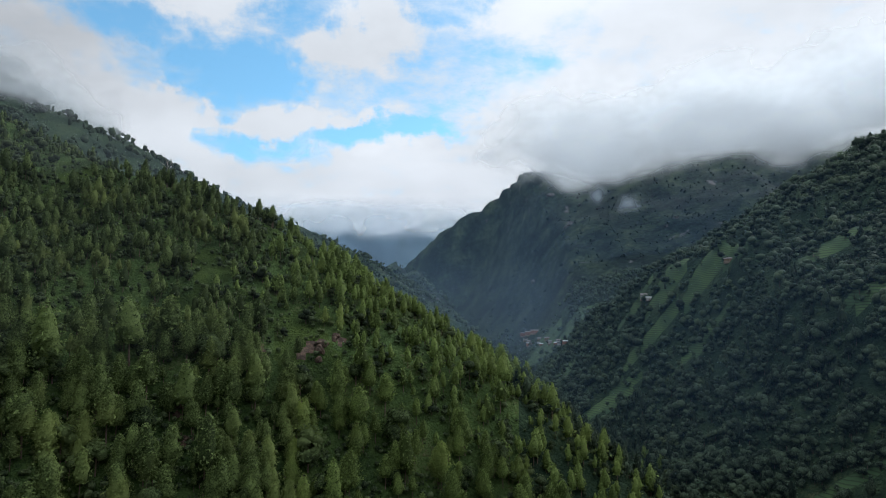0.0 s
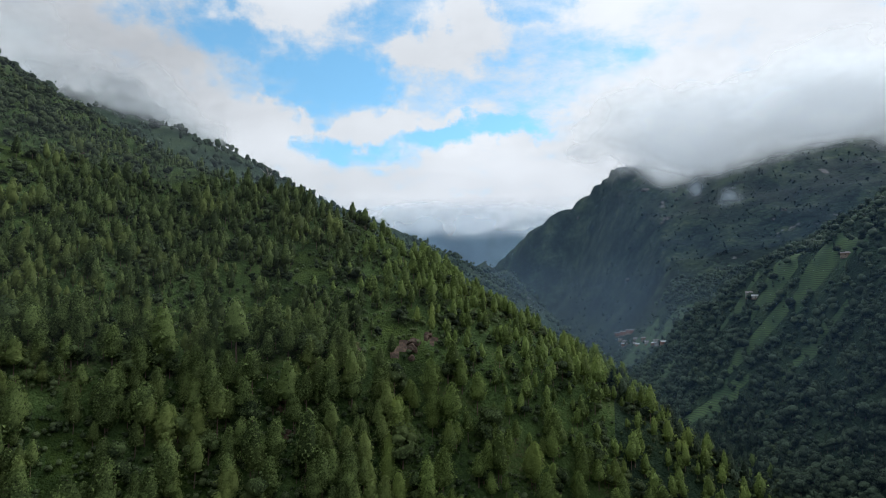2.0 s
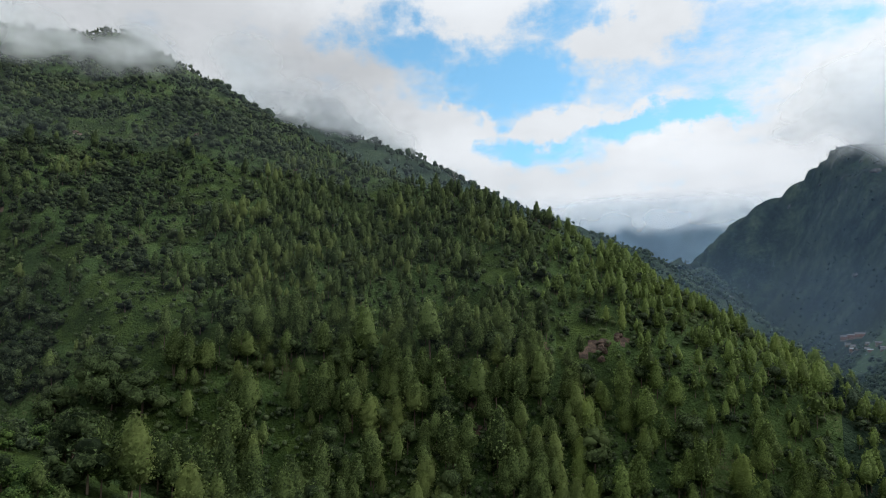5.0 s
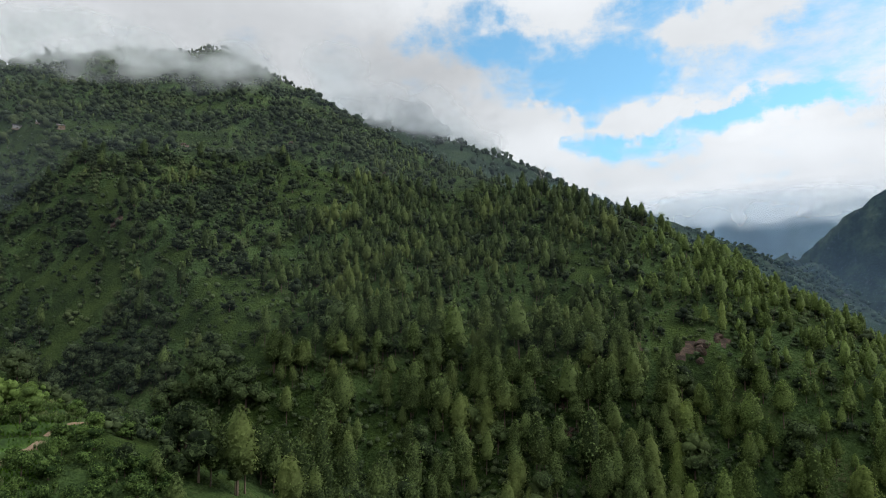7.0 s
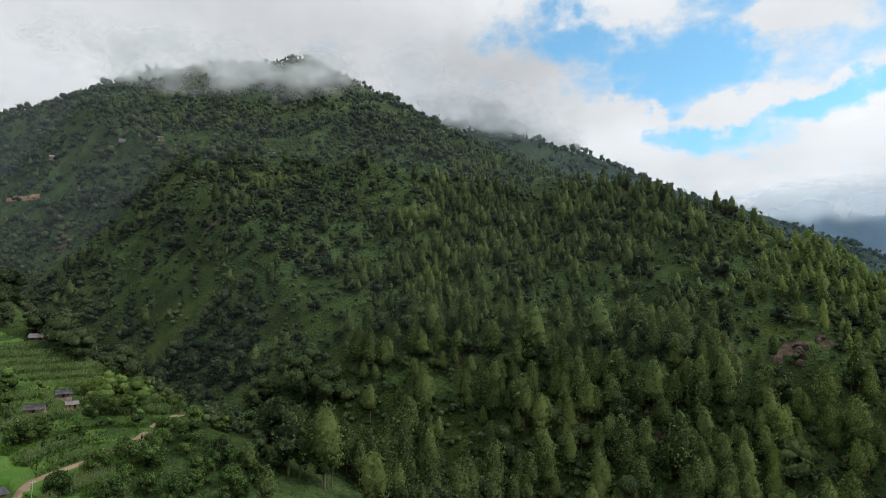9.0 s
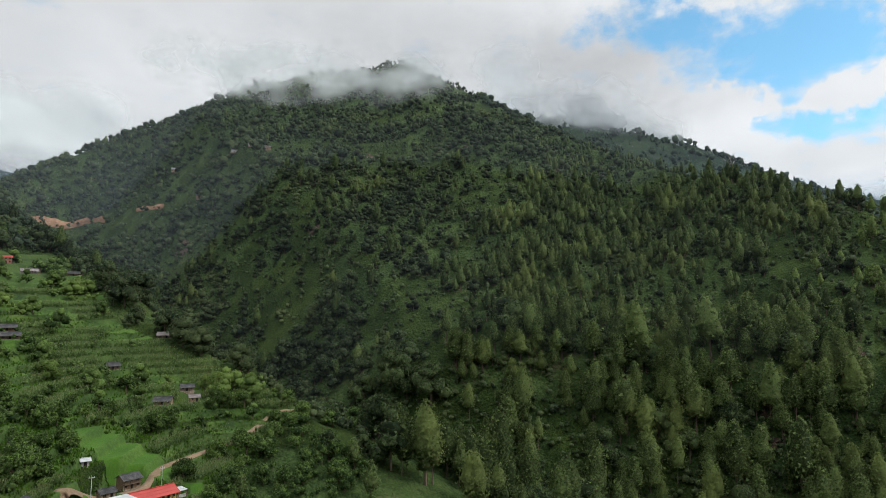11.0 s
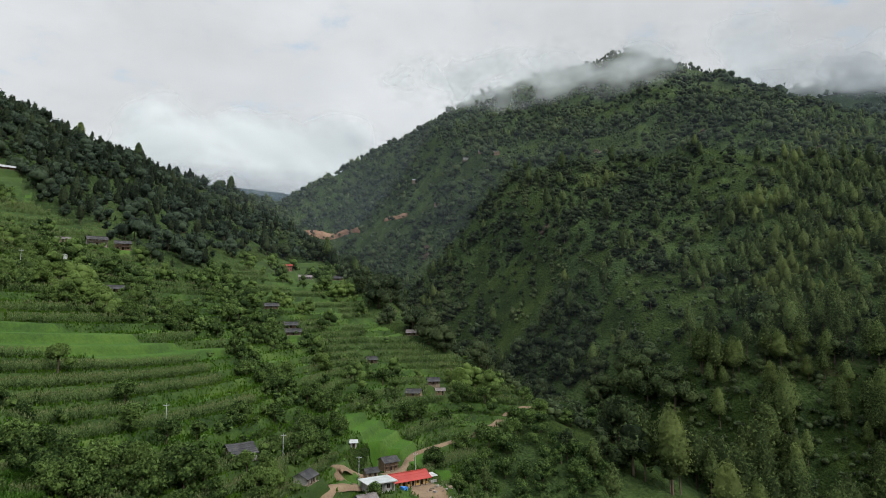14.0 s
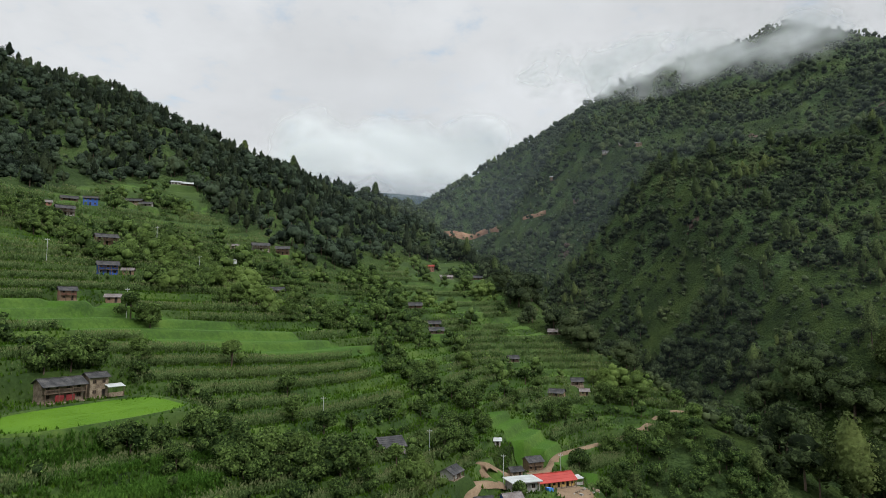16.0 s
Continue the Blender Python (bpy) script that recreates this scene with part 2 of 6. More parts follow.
field_leaves = leaves("field_tree_leaves", (0.018, 0.038, 0.011), (0.160, 0.245, 0.066), (0.170, 0.245, 0.064), grain=1.9)
young_maize = leaves("young_maize_leaves", (0.036, 0.095, 0.012), (0.110, 0.215, 0.036), (0.130, 0.225, 0.045))
rice_blades = leaves("rice_blades", (0.078, 0.160, 0.006), (0.104, 0.196, 0.010), (0.106, 0.198, 0.010))
dirt = two_scale("dirt_road", [(0, (0.120, 0.080, 0.048)), (1, (0.230, 0.165, 0.108))], 0.15, 1.8, bump=0.4)
scree = two_scale("bare_rock", [(0, (0.018, 0.014, 0.010)), (0.5, (0.060, 0.040, 0.029)), (1, (0.135, 0.088, 0.064))], 0.25, 1.4, bump=0.9, distance=0.8)
pale_cliff = two_scale("pale_cliff_rock", [(0, (0.012, 0.016, 0.015)), (0.45, (0.060, 0.058, 0.056)), (1, (0.190, 0.180, 0.168))], 0.12, 0.5, bump=0.9, distance=2.0)
road_cut = two_scale("cut_earth_bank", [(0, (0.140, 0.070, 0.040)), (1, (0.310, 0.185, 0.112))], 0.05, 0.4, bump=0.6)
river_water = two_scale("river_water", [(0, (0.18, 0.20, 0.20)), (1, (0.42, 0.44, 0.44))], 0.05, 0.25, rough=0.2, bump=0.3)


def striped_field(name, tread, bank, rise):
    """Distant terraces: level treads and darker banks that follow the contours."""
    n = material(name)
    z = n.add("ShaderNodeSeparateXYZ", {0: n.where}).outputs[2]
    wob = n.math("MULTIPLY", n.noise(n.where, 0.03, 3.0), 6.0)
    saw = n.math("FRACT", n.math("DIVIDE", n.math("ADD", z, wob), rise))
    edge = n.step(saw, 0.55, 0.8)
    plot = n.noise(n.where, 0.05, 2.0)
    col = n.mix(n.step(plot, 0.35, 0.65), (*tread, 1), (tread[0] * 0.6, tread[1] * 0.7, tread[2] * 0.9, 1))
    return connect(n, n.mix(edge, col, (*bank, 1)), saw, 0.5, 1.0)


far_terrace = striped_field("far_terraces", (0.054, 0.094, 0.031), (0.022, 0.040, 0.018), 2.2)

# ---------------------------------------------------------------- the lie of the land
# Height zero is the height at which the camera hovers. Ridges are crest lines (x, y, z) from which the ground falls away.
RIDGES = {
    "pine_spur": [ (-769, 558, 394), (-629, 587, 312), (-476, 567, 221), (-349, 537, 152), (-232, 488, 106),
        (-167, 477, 87), (-121, 459, 63), (-95, 445, 29), (-33, 424, -23), (23, 394, -56), (59, 370, -76), (99, 336, -103) ],
    "summit_left": [ (-769, 558, 394), (-797, 498, 374), (-821, 437, 364), (-847, 359, 335), (-864, 271, 275),
        (-872, 222, 251), (-865, 162, 214), (-855, 128, 180), (-845, 89, 143), (-819, 43, 86) ],
    "spur_nose": [ (-349, 537, 152), (-314, 402, 67), (-290, 290, 2), (-249, 201, -48), (-226, 147, -81) ],
    "mid_rib": [ (-763, 477, 328), (-653, 347, 163), (-544, 254, 66), (-426, 199, 4) ],
    "far_left": [ (-1043, 1007, 407), (-918, 1057, 443), (-803, 1085, 444), (-660, 1143, 371), (-545, 1191, 292),
        (-393, 1260, 230), (-250, 1377, 171), (-123, 1495, 110), (-49, 1559, 49), (42, 1619, -36), (116, 1656, -104) ],
    "right_slope": [ (737, 516, 266), (636, 636, 249), (546, 741, 219), (523, 805, 193), (514, 869, 176),
        (494, 961, 131), (465, 1085, 101), (403, 1204, 37), (303, 1254, -6), (195, 1215, -37), (144, 1171, -69) ],
    "cloud_mountain": [ (-221, 2741, 206), (-59, 2619, 316), (87, 2498, 363), (125, 2467, 452), (141, 2446, 488),
        (177, 2414, 553), (236, 2408, 571), (388, 2368, 566), (626, 2338, 688), (880, 2179, 704), (1139, 1823, 550),
        (1344, 1344, 398) ],
    "cloud_mountain_rib": [ (517, 2241, 483), (518, 1932, 275), (497, 1626, 128), (420, 1419, 34) ],
    "far_peaks": [ (-1283, 3524, 661), (-748, 3521, 532), (-563, 3556, 583), (-376, 3580, 480), (-188, 3595, 519),
        (-63, 3599, 564), (127, 3648, 578) ],
    "notch_mountain": [ (-2265, -399, 489), (-2199, -77, 428), (-2195, 153, 420), (-2265, 399, 426) ],
    "terrace_spur": [ (-545, 15, 80), (-438, 44, 45), (-344, 63, 18), (-286, 76, -3), (-251, 88, -15), (-225, 94, -24), (-200, 96, -31), (-181, 97, -34) ],
    "terrace_hill": [ (-320, -554, 211), (-461, -415, 204), (-520, -300, 205), (-543, -231, 193), (-569, -158, 162),
        (-584, -82, 129), (-620, -3, 114), (-640, 22, 104), (-688, 54, 89), (-744, 91, 85), (-810, 128, 102) ],
}
# slope just below the crest, slope far from it, and the length over which the first eases into the second
FALL = {"pine_spur": (0.66, 0.60, 300), "summit_left": (0.72, 0.60, 260), "spur_nose": (0.62, 0.55, 200), "mid_rib": (0.50, 0.55, 200),
        "far_left": (0.62, 0.60, 300), "right_slope": (0.60, 0.62, 300), "cloud_mountain": (0.85, 0.42, 500),
        "cloud_mountain_rib": (0.55, 0.45, 300), "far_peaks": (0.6, 0.4, 500), "notch_mountain": (0.6, 0.45, 400),
        "terrace_hill": (0.56, 0.50, 200), "terrace_spur": (0.30, 0.55, 60)}
RIVER = [ (-480, 3300, 30), (-360, 2700, -10), (-180, 2400, -35), (0, 2300, -48), (112, 1646, -89), (150, 1140, -103), (121, 872, -117), (131, 708, -122), (153, 622, -127),
        (155, 507, -136), (161, 442, -139), (195, 279, -151), (282, 103, -160), (301, -109, -170), (300, -520, -218) ]
GULLY = [ (-753, 106, 65), (-609, 118, 5), (-461, 132, -42), (-341, 145, -65), (-260, 150, -80), (-213, 166, -93),
        (-130, 225, -110), (0, 275, -134), (165, 353, -154) ]

LATTICE = np.random.RandomState(5).rand(256, 256)


def value_noise(x, y):
    i, j = np.floor(x).astype(int), np.floor(y).astype(int)
    u, v = x - i, y - j
    u, v = u * u * (3 - 2 * u), v * v * (3 - 2 * v)
    i0, j0, i1, j1 = i & 255, j & 255, (i + 1) & 255, (j + 1) & 255
    a = LATTICE[i0, j0] * (1 - u) + LATTICE[i1, j0] * u
    b = LATTICE[i0, j1] * (1 - u) + LATTICE[i1, j1] * u
    return a * (1 - v) + b * v


def fbm(x, y, size, octaves=4):
    """Fractal noise from -1 to 1 whose largest lumps are size metres wide."""
    total, amp, norm = 0.0, 1.0, 0.0
    for o in range(octaves):
        total = total + amp * (2 * value_noise(x / size + 17.3 * o, y / size + 31.7 * o) - 1)
        norm += amp
        amp, size = amp * 0.5, size * 0.5
    return total / norm


def to_line(x, y, line):
    """For each segment of a line: the distance from it, and its height and share at the nearest place."""
    for (ax, ay, az), (bx, by, bz) in zip(line, line[1:]):
        dx, dy = bx - ax, by - ay
        t = np.clip(((x - ax) * dx + (y - ay) * dy) / (dx * dx + dy * dy), 0, 1)
        yield np.hypot(x - ax - t * dx, y - ay - t * dy), az + t * (bz - az), t


def smooth_max(a, b, k):
    h = np.clip(0.5 + 0.5 * (a - b) / k, 0, 1)
    return b * (1 - h) + a * h + k * h * (1 - h)


def ridge_height(x, y, name):
    near, far, length = FALL[name]
    best = np.full(np.shape(x), -1e4)
    for d, z, _ in to_line(x, y, RIDGES[name]):
        best = np.maximum(best, z - far * d - (near - far) * length * (1 - np.exp(-d / length)))
    return best


def cut(x, y, line, bank, flat):
    low = np.full(np.shape(x), 1e4)
    for d, z, _ in to_line(x, y, line):
        low = np.minimum(low, z + bank * np.maximum(d - flat, 0) + 0.004 * d * d)
    return low


def bare_height(x, y):
    x, y = np.asarray(x, float), np.asarray(y, float)
    r = np.hypot(x, y)
    wx = x + 28 * fbm(x + 900, y, 160, 3)
    wy = y + 28 * fbm(x, y + 700, 160, 3)
    keep = np.clip((r - 120) / 300, 0, 1)
    wx, wy = x + (wx - x) * keep, y + (wy - y) * keep
    h = np.full(x.shape, -260.0)
    for name in RIDGES:
        w = name in ("terrace_hill", "terrace_spur", "far_peaks")
        h = smooth_max(h, ridge_height(x if w else 0.15 * wx + 0.85 * x, y if w else 0.15 * wy + 0.85 * y, name), 14)
    # the cultivated bench below the wooded hill
    bench = np.minimum(-65.6 -0.258 * x -0.374 * y, 150)
    bench = bench - 0.8 * np.maximum(0, y + 0.6 * (x + 180) - 108)
    h = smooth_max(h, bench, 10)
    ribs = 1 - np.abs(fbm(x * 1.0 + 300, y, 130, 3)) * 2.2
    size = np.clip((r - 180) / 500, 0, 1)
    drop = np.clip((crest_gap(x, y)) / 120, 0.12, 1)
    h = h + (ribs - 0.4) * 19 * size * drop + fbm(x, y, 45, 3) * (1.2 + 3.0 * size * drop) * np.clip((2000 - r) / 700, 0, 1)
    # buttresses and ravines on the far mountains
    vast = np.clip((r - 1350) / 300, 0, 1) * np.clip(crest_gap(x, y) / 500, 0.05, 1)
    h = h + vast * (105 * (0.50 - np.abs(fbm(x + 40, y * 0.6, 420, 4)) * 2.4))
    # streams
    h = -smooth_max(-h, -cut(x, y, RIVER, 0.62, 7), 6)
    h = -smooth_max(-h, -cut(x, y, GULLY, 0.85, 3), 6)
    return h


def crest_gap(x, y):
    """Distance in plan from the nearest crest line."""
    gap = np.full(np.shape(x), 1e4)
    for name, line in RIDGES.items():
        for d, _, _ in to_line(x, y, line):
            gap = np.minimum(gap, d)
    return gap


TERRACE = 2.5


def terraced(x, y):
    """How far the ground is cut into terraces, 0 to 1: the cultivated hill, short of its wooded top and of the gully."""
    x, y = np.asarray(x, float), np.asarray(y, float)
    az, r = np.degrees(np.arctan2(x, y)), np.hypot(x, y)
    top = np.interp(az, [-180, -126, -120, -117, -114.5, -110.5, -106.5, -105, -102, -99, -95, -90.5, -86, -82, -80, -77, -73, -68, -62, -56, 180],
                    [260, 260, 275, 298, 331, 355, 372, 330, 304, 284, 278, 308, 385, 400, 345, 300, 272, 245, 222, 205, 205])
    top = top + 12 * fbm(x, y, 60, 3)
    side = np.clip((-56 - az) / 3, 0, 1) * np.clip((r - np.interp(az, [-72, -68, -62, -56], [60, 186, 212, 225])) / 8 + 0.5 * fbm(x, y, 18, 2), 0, 1)
    return np.clip((top - r) / 14, 0, 1) * side


# centre x and y, half length, half width, turn in degrees, level
# (the rice field is the first, and falls a little towards the valley)
PADS = [(-115, -49, 17, 6.5, -36, -17.35), (-124, -57.5, 11, 4.2, -36, -16.0), (-155, 43, 11, 6, 30, -43.0),
        (-146, 33.4, 6, 5, 20, -41.0)]
HOUSE_PLACES = [(-124, -57), (-157.7, -74.6), (-167.7, -68), (-185, -77), (-192, -74), (-214.3, -90.1), (-253, -112.8), (-286.4, -109.1), (-285.3, -103.5),
                (-230, -111.2), (-252.2, -120.5), (-233.9, -120.2), (-343.2, -103.5), (-340.6, -108.6), (-268, -50), (-276, -42), (-262, -60), (-229, -37),
                (-353.3, 29.4), (-342.9, 37.7), (-344.5, 55.9), (-270, 16), (-256, 23), (-246, 23), (-264.5, 77.2), (-241.8, 52.8), (-222.1, 72),
                (-215.1, 62.5), (-214.2, 72), (-142, 3), (-138, 16), (-168.4, 19.4), (-167.4, 41.5), (-156.8, 34.3), (-132.5, 21.8), (-136.5, 28.6)]


def stepped_height(x, y):
    h = bare_height(x, y)
    m = terraced(x, y)
    wave = 2.2 * fbm(x, y, 70, 2)
    s = (h + wave) / TERRACE
    k, f = np.floor(s), s - np.floor(s)
    lift = np.clip((f - 0.70) / 0.22, 0, 1)
    h = h + ((k + 0.10 * f + 0.90 * lift) * TERRACE - wave - h) * m
    # level pads: the flooded rice field, house platforms and yards
    for px, py, a, b, turn, level in PADS:
        c, s = math.cos(radians(turn)), math.sin(radians(turn))
        u, v = ((x - px) * c + (y - py) * s) / a, ((y - py) * c - (x - px) * s) / b
        w = np.clip((1.25 - np.maximum(np.abs(u), np.abs(v))) / 0.25, 0, 1)
        if level == PADS[0][5]:
            level = level - 0.95 * np.clip(v, -1.1, 1.1)
        h = h + (level - h) * w
    return h


def in_pad(x, y, margin):
    inside = np.zeros(np.shape(x), bool)
    for px, py, a, b, turn, level in PADS:
        c, s = math.cos(radians(turn)), math.sin(radians(turn))
        inside |= (np.abs((x - px) * c + (y - py) * s) < a + margin) & (np.abs((y - py) * c - (x - px) * s) < b + margin)
    return inside


def tread_share(x, y):
    """How far a place lies up its terrace: 0 at the outer edge of the tread, above 0.7 on the bank."""
    s = (bare_height(x, y) + 2.2 * fbm(x, y, 70, 2)) / TERRACE
    return s - np.floor(s)


HOUSE_LEVELS = [float(stepped_height(np.array([px], float), np.array([py], float))[0]) for px, py in HOUSE_PLACES]


def height(x, y):
    """The finished ground: terraces, pads and a level platform under each farmhouse."""
    x, y = np.asarray(x, float), np.asarray(y, float)
    h = stepped_height(x, y)
    # knee-high to man-high scrub makes the open slopes uneven
    wild = np.clip((np.hypot(x, y) - 170) / 60, 0, 1) * np.clip((900 - np.hypot(x, y)) / 200, 0, 1) * (1 - terraced(x, y))
    h = h + wild * (1.5 * fbm(x + 11, y - 7, 9.0, 2) + 1.8 * np.abs(fbm(x - 31, y + 17, 17.0, 2)))
    for (px, py), level in zip(HOUSE_PLACES, HOUSE_LEVELS):
        w = np.clip((6.0 - np.hypot(x - px, y - py)) / 1.6, 0, 1)
        h = h + (level - h) * w
    return h

# ---------------------------------------------------------------- the ground: one sheet to the horizon
def part(name, verts, faces, mat, parent=None, label="", smooth=False, mats=None, slots=None):
    """One mesh object from vertices and faces, under a thing if parent is given."""
    me = bpy.data.meshes.new(name)
    me.from_pydata([tuple(v) for v in verts], [], [tuple(f) for f in faces])
    for m in (mats or [mat]):
        me.materials.append(m)
    if slots is not None:
        me.polygons.foreach_set("material_index", np.asarray(slots, dtype=np.int32))
    if smooth:
        me.polygons.foreach_set("use_smooth", np.ones(len(me.polygons), dtype=bool))
    ob = new(name, me)
    if parent is not None:
        ob.parent = parent
    if label:
        tagged(ob, label)
    return ob


def fast_mesh(name, verts, sides, mats, slots=None, smooth=False):
    """A mesh from arrays: verts (n, 3) and sides (m, 3) or (m, 4)."""
    verts, sides = np.asarray(verts, dtype=np.float32), np.asarray(sides, dtype=np.int32)
    me = bpy.data.meshes.new(name)
    k = sides.shape[1]
    me.vertices.add(len(verts))
    me.vertices.foreach_set("co", verts.ravel())
    me.loops.add(sides.size)
    me.loops.foreach_set("vertex_index", sides.ravel())
    me.polygons.add(len(sides))
    me.polygons.foreach_set("loop_start", np.arange(0, sides.size, k, dtype=np.int32))
    for m in mats:
        me.materials.append(m)
    if slots is not None:
        me.polygons.foreach_set("material_index", np.asarray(slots, dtype=np.int32))
    if smooth:
        me.polygons.foreach_set("use_smooth", np.ones(len(sides), dtype=bool))
    me.update(calc_edges=True)
    me.validate()
    return me


def field_kind(x, y):
    """What grows on a terrace plot: 0 green crop, 1 maize, 2 rice paddy, 3 rough grass."""
    h = (bare_height(x, y) + 2.2 * fbm(x, y, 70, 2)) / TERRACE
    row = np.floor(h)
    along = np.floor((x * 0.83 - y * 0.55 + 40 * fbm(x, y, 90, 2)) / 34 + row * 0.37)
    pick = LATTICE[(row.astype(int) * 7) & 255, (along.astype(int) * 13) & 255]
    zone = 0.5 + 0.5 * fbm(x + 55, y - 20, 70, 2)
    kind = np.where(zone < 0.60, np.where(pick < 0.80, 1, 0), np.where(pick < 0.40, 1, np.where(pick < 0.75, 0, 3)))
    for k, (px, py, a, b, turn) in enumerate(PADDIES):
        c, s = math.cos(radians(turn)), math.sin(radians(turn))
        u, v = ((x - px) * c + (y - py) * s) / a, ((y - py) * c - (x - px) * s) / b
        kind = np.where(u * u + v * v < 1 + 0.25 * fbm(x, y, 12, 2), 2 if k in (0, 4) else 4, kind)
    return kind


PADDIES = [(-115, -49, 17, 6.5, -36), (-178, 43, 15, 9, 30), (-170, -46, 43, 9, -54), (-151, -70, 17, 8, -45), (-161, 58, 7, 3, 40), (-190, -15, 26, 5, -40)]
ROADS = [[(-118, 8, 0), (-131, 17, 0), (-139, 21, 0), (-146, 28, 0), (-149, 24, 0), (-157, 32, 0), (-166, 46, 0), (-174, 50, 0), (-182, 62, 0),
          (-189, 75, 0), (-190, 82, 0), (-195, 92, 0), (-193, 101, 0)]]
YARDS = [(-148, 47, 8, 4.5)]
ROCKS = [(-112, 328, 7), (-98, 332, 9), (-125, 299, 7), (-121, 289, 5), (-76, 347, 9), (-578, 180, 9), (-426, 229, 6), (-451, 409, 9),
         (-384, 466, 5), (-353, -29, 6), (-505, 330, 6), (-60, 360, 6)]
# heading, distance, half width along the slope and half depth up it
FAR_FIELDS = [(15.1, 713, 31, 17), (12.7, 712, 19, 10), (18.3, 745, 33, 16), (22.4, 670, 27, 11), (24.0, 738, 42, 17), (19.6, 789, 34, 19), (25.9, 728, 22, 22),
              (12.7, 1180, 54, 40), (3.4, 1085, 24, 46), (33.4, 638, 40, 13), (34.8, 541, 17, 11), (31.6, 440, 26, 6), (34.2, 440, 14, 5), (16.9, 841, 24, 12), (11.0, 906, 27, 26),
              (9.3, 1240, 30, 60)]


def on_far_field(x, y, grow=1.0):
    """Whether a place lies on one of the terraced fields across the river."""
    az, r = np.degrees(np.arctan2(x, y)), np.hypot(x, y)
    ragged = 1 + 0.6 * fbm(x, y, 40, 2)
    on = np.zeros(np.shape(x), bool)
    for a, d, wide, deep in FAR_FIELDS:
        on |= (np.radians(az - a) * r / (wide * grow)) ** 2 + ((r - d) / (deep * grow)) ** 2 < ragged
    return on


def near_line(x, y, lines):
    gap = np.full(np.shape(x), 1e4)
    for line in lines:
        for d, _, _ in to_line(x, y, line):
            gap = np.minimum(gap, d)
    return gap


GROUND_MATS = [forest_floor, meadow, far_floor, riser, crop, maize_ground, paddy, dirt, scree, road_cut, far_terrace, young_rice, dark_floor]


def glade(x, y):
    """1 in the grassy openings of the forest, 0.3 along their bushy edges, 0 under trees."""
    az, r = np.degrees(np.arctan2(x, y)), np.hypot(x, y)
    open_land = fbm(x + 200, y + 80, 62, 3) + 0.5 * fbm(x - 90, y + 310, 21, 2)
    edge = np.interp(az, [-90, -62, -50, -40, 10], [0.22, 0.20, 0.30, 0.36, 0.40]) + np.where(r > 640, 0.06, 0)
    return np.where(open_land > edge, 1.0, np.where(open_land > edge - 0.12, 0.3, 0.0)) * (az < 14) * (az > -92)


def ground_slots(x, y):
    r = np.hypot(x, y)
    az = np.degrees(np.arctan2(x, y))
    slot = np.zeros(x.shape, dtype=int)
    slot[(glade(x, y) > 0.5) & ((r < 760) | (az < -30) & (r < 960))] = 1
    # valley side and far ridge: the floor copy with shade in its colour
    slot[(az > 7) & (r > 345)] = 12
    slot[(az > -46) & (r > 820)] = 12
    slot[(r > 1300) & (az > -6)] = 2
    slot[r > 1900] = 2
    slot[on_far_field(x, y)] = 10
    for px, py, a in ROCKS:
        slot[np.hypot(x - px, y - py) < a * (0.55 + 0.7 * fbm(x, y, 6, 2))] = 8
    farm = terraced(x, y) > 0.4
    kind = field_kind(x, y)
    slot[farm & (kind == 0)] = 4
    slot[farm & (kind == 1)] = 5
    slot[farm & (kind == 3)] = 1
    slot[farm & (kind == 4)] = 11
    # maize banks keep the darker ground tone, which stands for the shade on them
    slot[farm & (tread_share(x, y) > 0.68) & (kind != 1)] = 3
    slot[farm & (tread_share(x, y) > 0.68) & (kind == 4)] = 4
    slot[farm & (kind == 2)] = 11
    for px, py, a, b in YARDS:
        slot[((x - px) / a) ** 2 + ((y - py) / b) ** 2 < 1 + 0.4 * fbm(x, y, 5, 2)] = 7
    return slot


CUT_ROAD = [(-787, 74, 0), (-771, 107, 0), (-753, 132, 0), (-748, 151, 0)]


def polar_block(azimuths, radii):
    a, r = np.meshgrid(np.radians(azimuths), radii, indexing="ij")
    x, y = r * np.sin(a), r * np.cos(a)
    z = height(x.ravel(), y.ravel()).reshape(x.shape)
    n, m = x.shape
    i = np.arange(n - 1)[:, None] * m + np.arange(m - 1)[None, :]
    quads = np.stack([i, i + 1, i + m + 1, i + m], -1).reshape(-1, 4)
    cx, cy = (x[:-1, :-1] + x[1:, 1:]) / 2, (y[:-1, :-1] + y[1:, 1:]) / 2
    return np.stack([x.ravel(), y.ravel(), z.ravel()], -1), quads, ground_slots(cx.ravel(), cy.ravel())


FAR_RINGS = 425 * 1.0145 ** np.arange(0, 172)
BLOCKS = [(np.linspace(-126, -56, 320), np.concatenate([np.linspace(0.05, 60, 8), np.concatenate([np.arange(62, 95, 1.5), np.arange(95, 250, 0.85), np.arange(250, 425, 1.6)]), FAR_RINGS])),
          (np.arange(-56, 42.1, 0.4), np.concatenate([np.linspace(0.05, 180, 30), np.arange(184, 425, 4.0), FAR_RINGS])),
          (np.arange(42, 234.1, 3.0), np.concatenate([np.linspace(0.05, 420, 60), FAR_RINGS]))]
V, Q, S, base = [], [], [], 0
for az_list, rad in BLOCKS:
    v, q, s = polar_block(az_list, rad)
    V.append(v), Q.append(q + base), S.append(s)
    base += len(v)
ground = new("ground", fast_mesh("ground", np.concatenate(V), np.concatenate(Q), GROUND_MATS, np.concatenate(S), smooth=True))
tagged(ground, "steep green Himalayan valley sides with terraced fields, forest floor and bare rock", "ground", kind="structure")

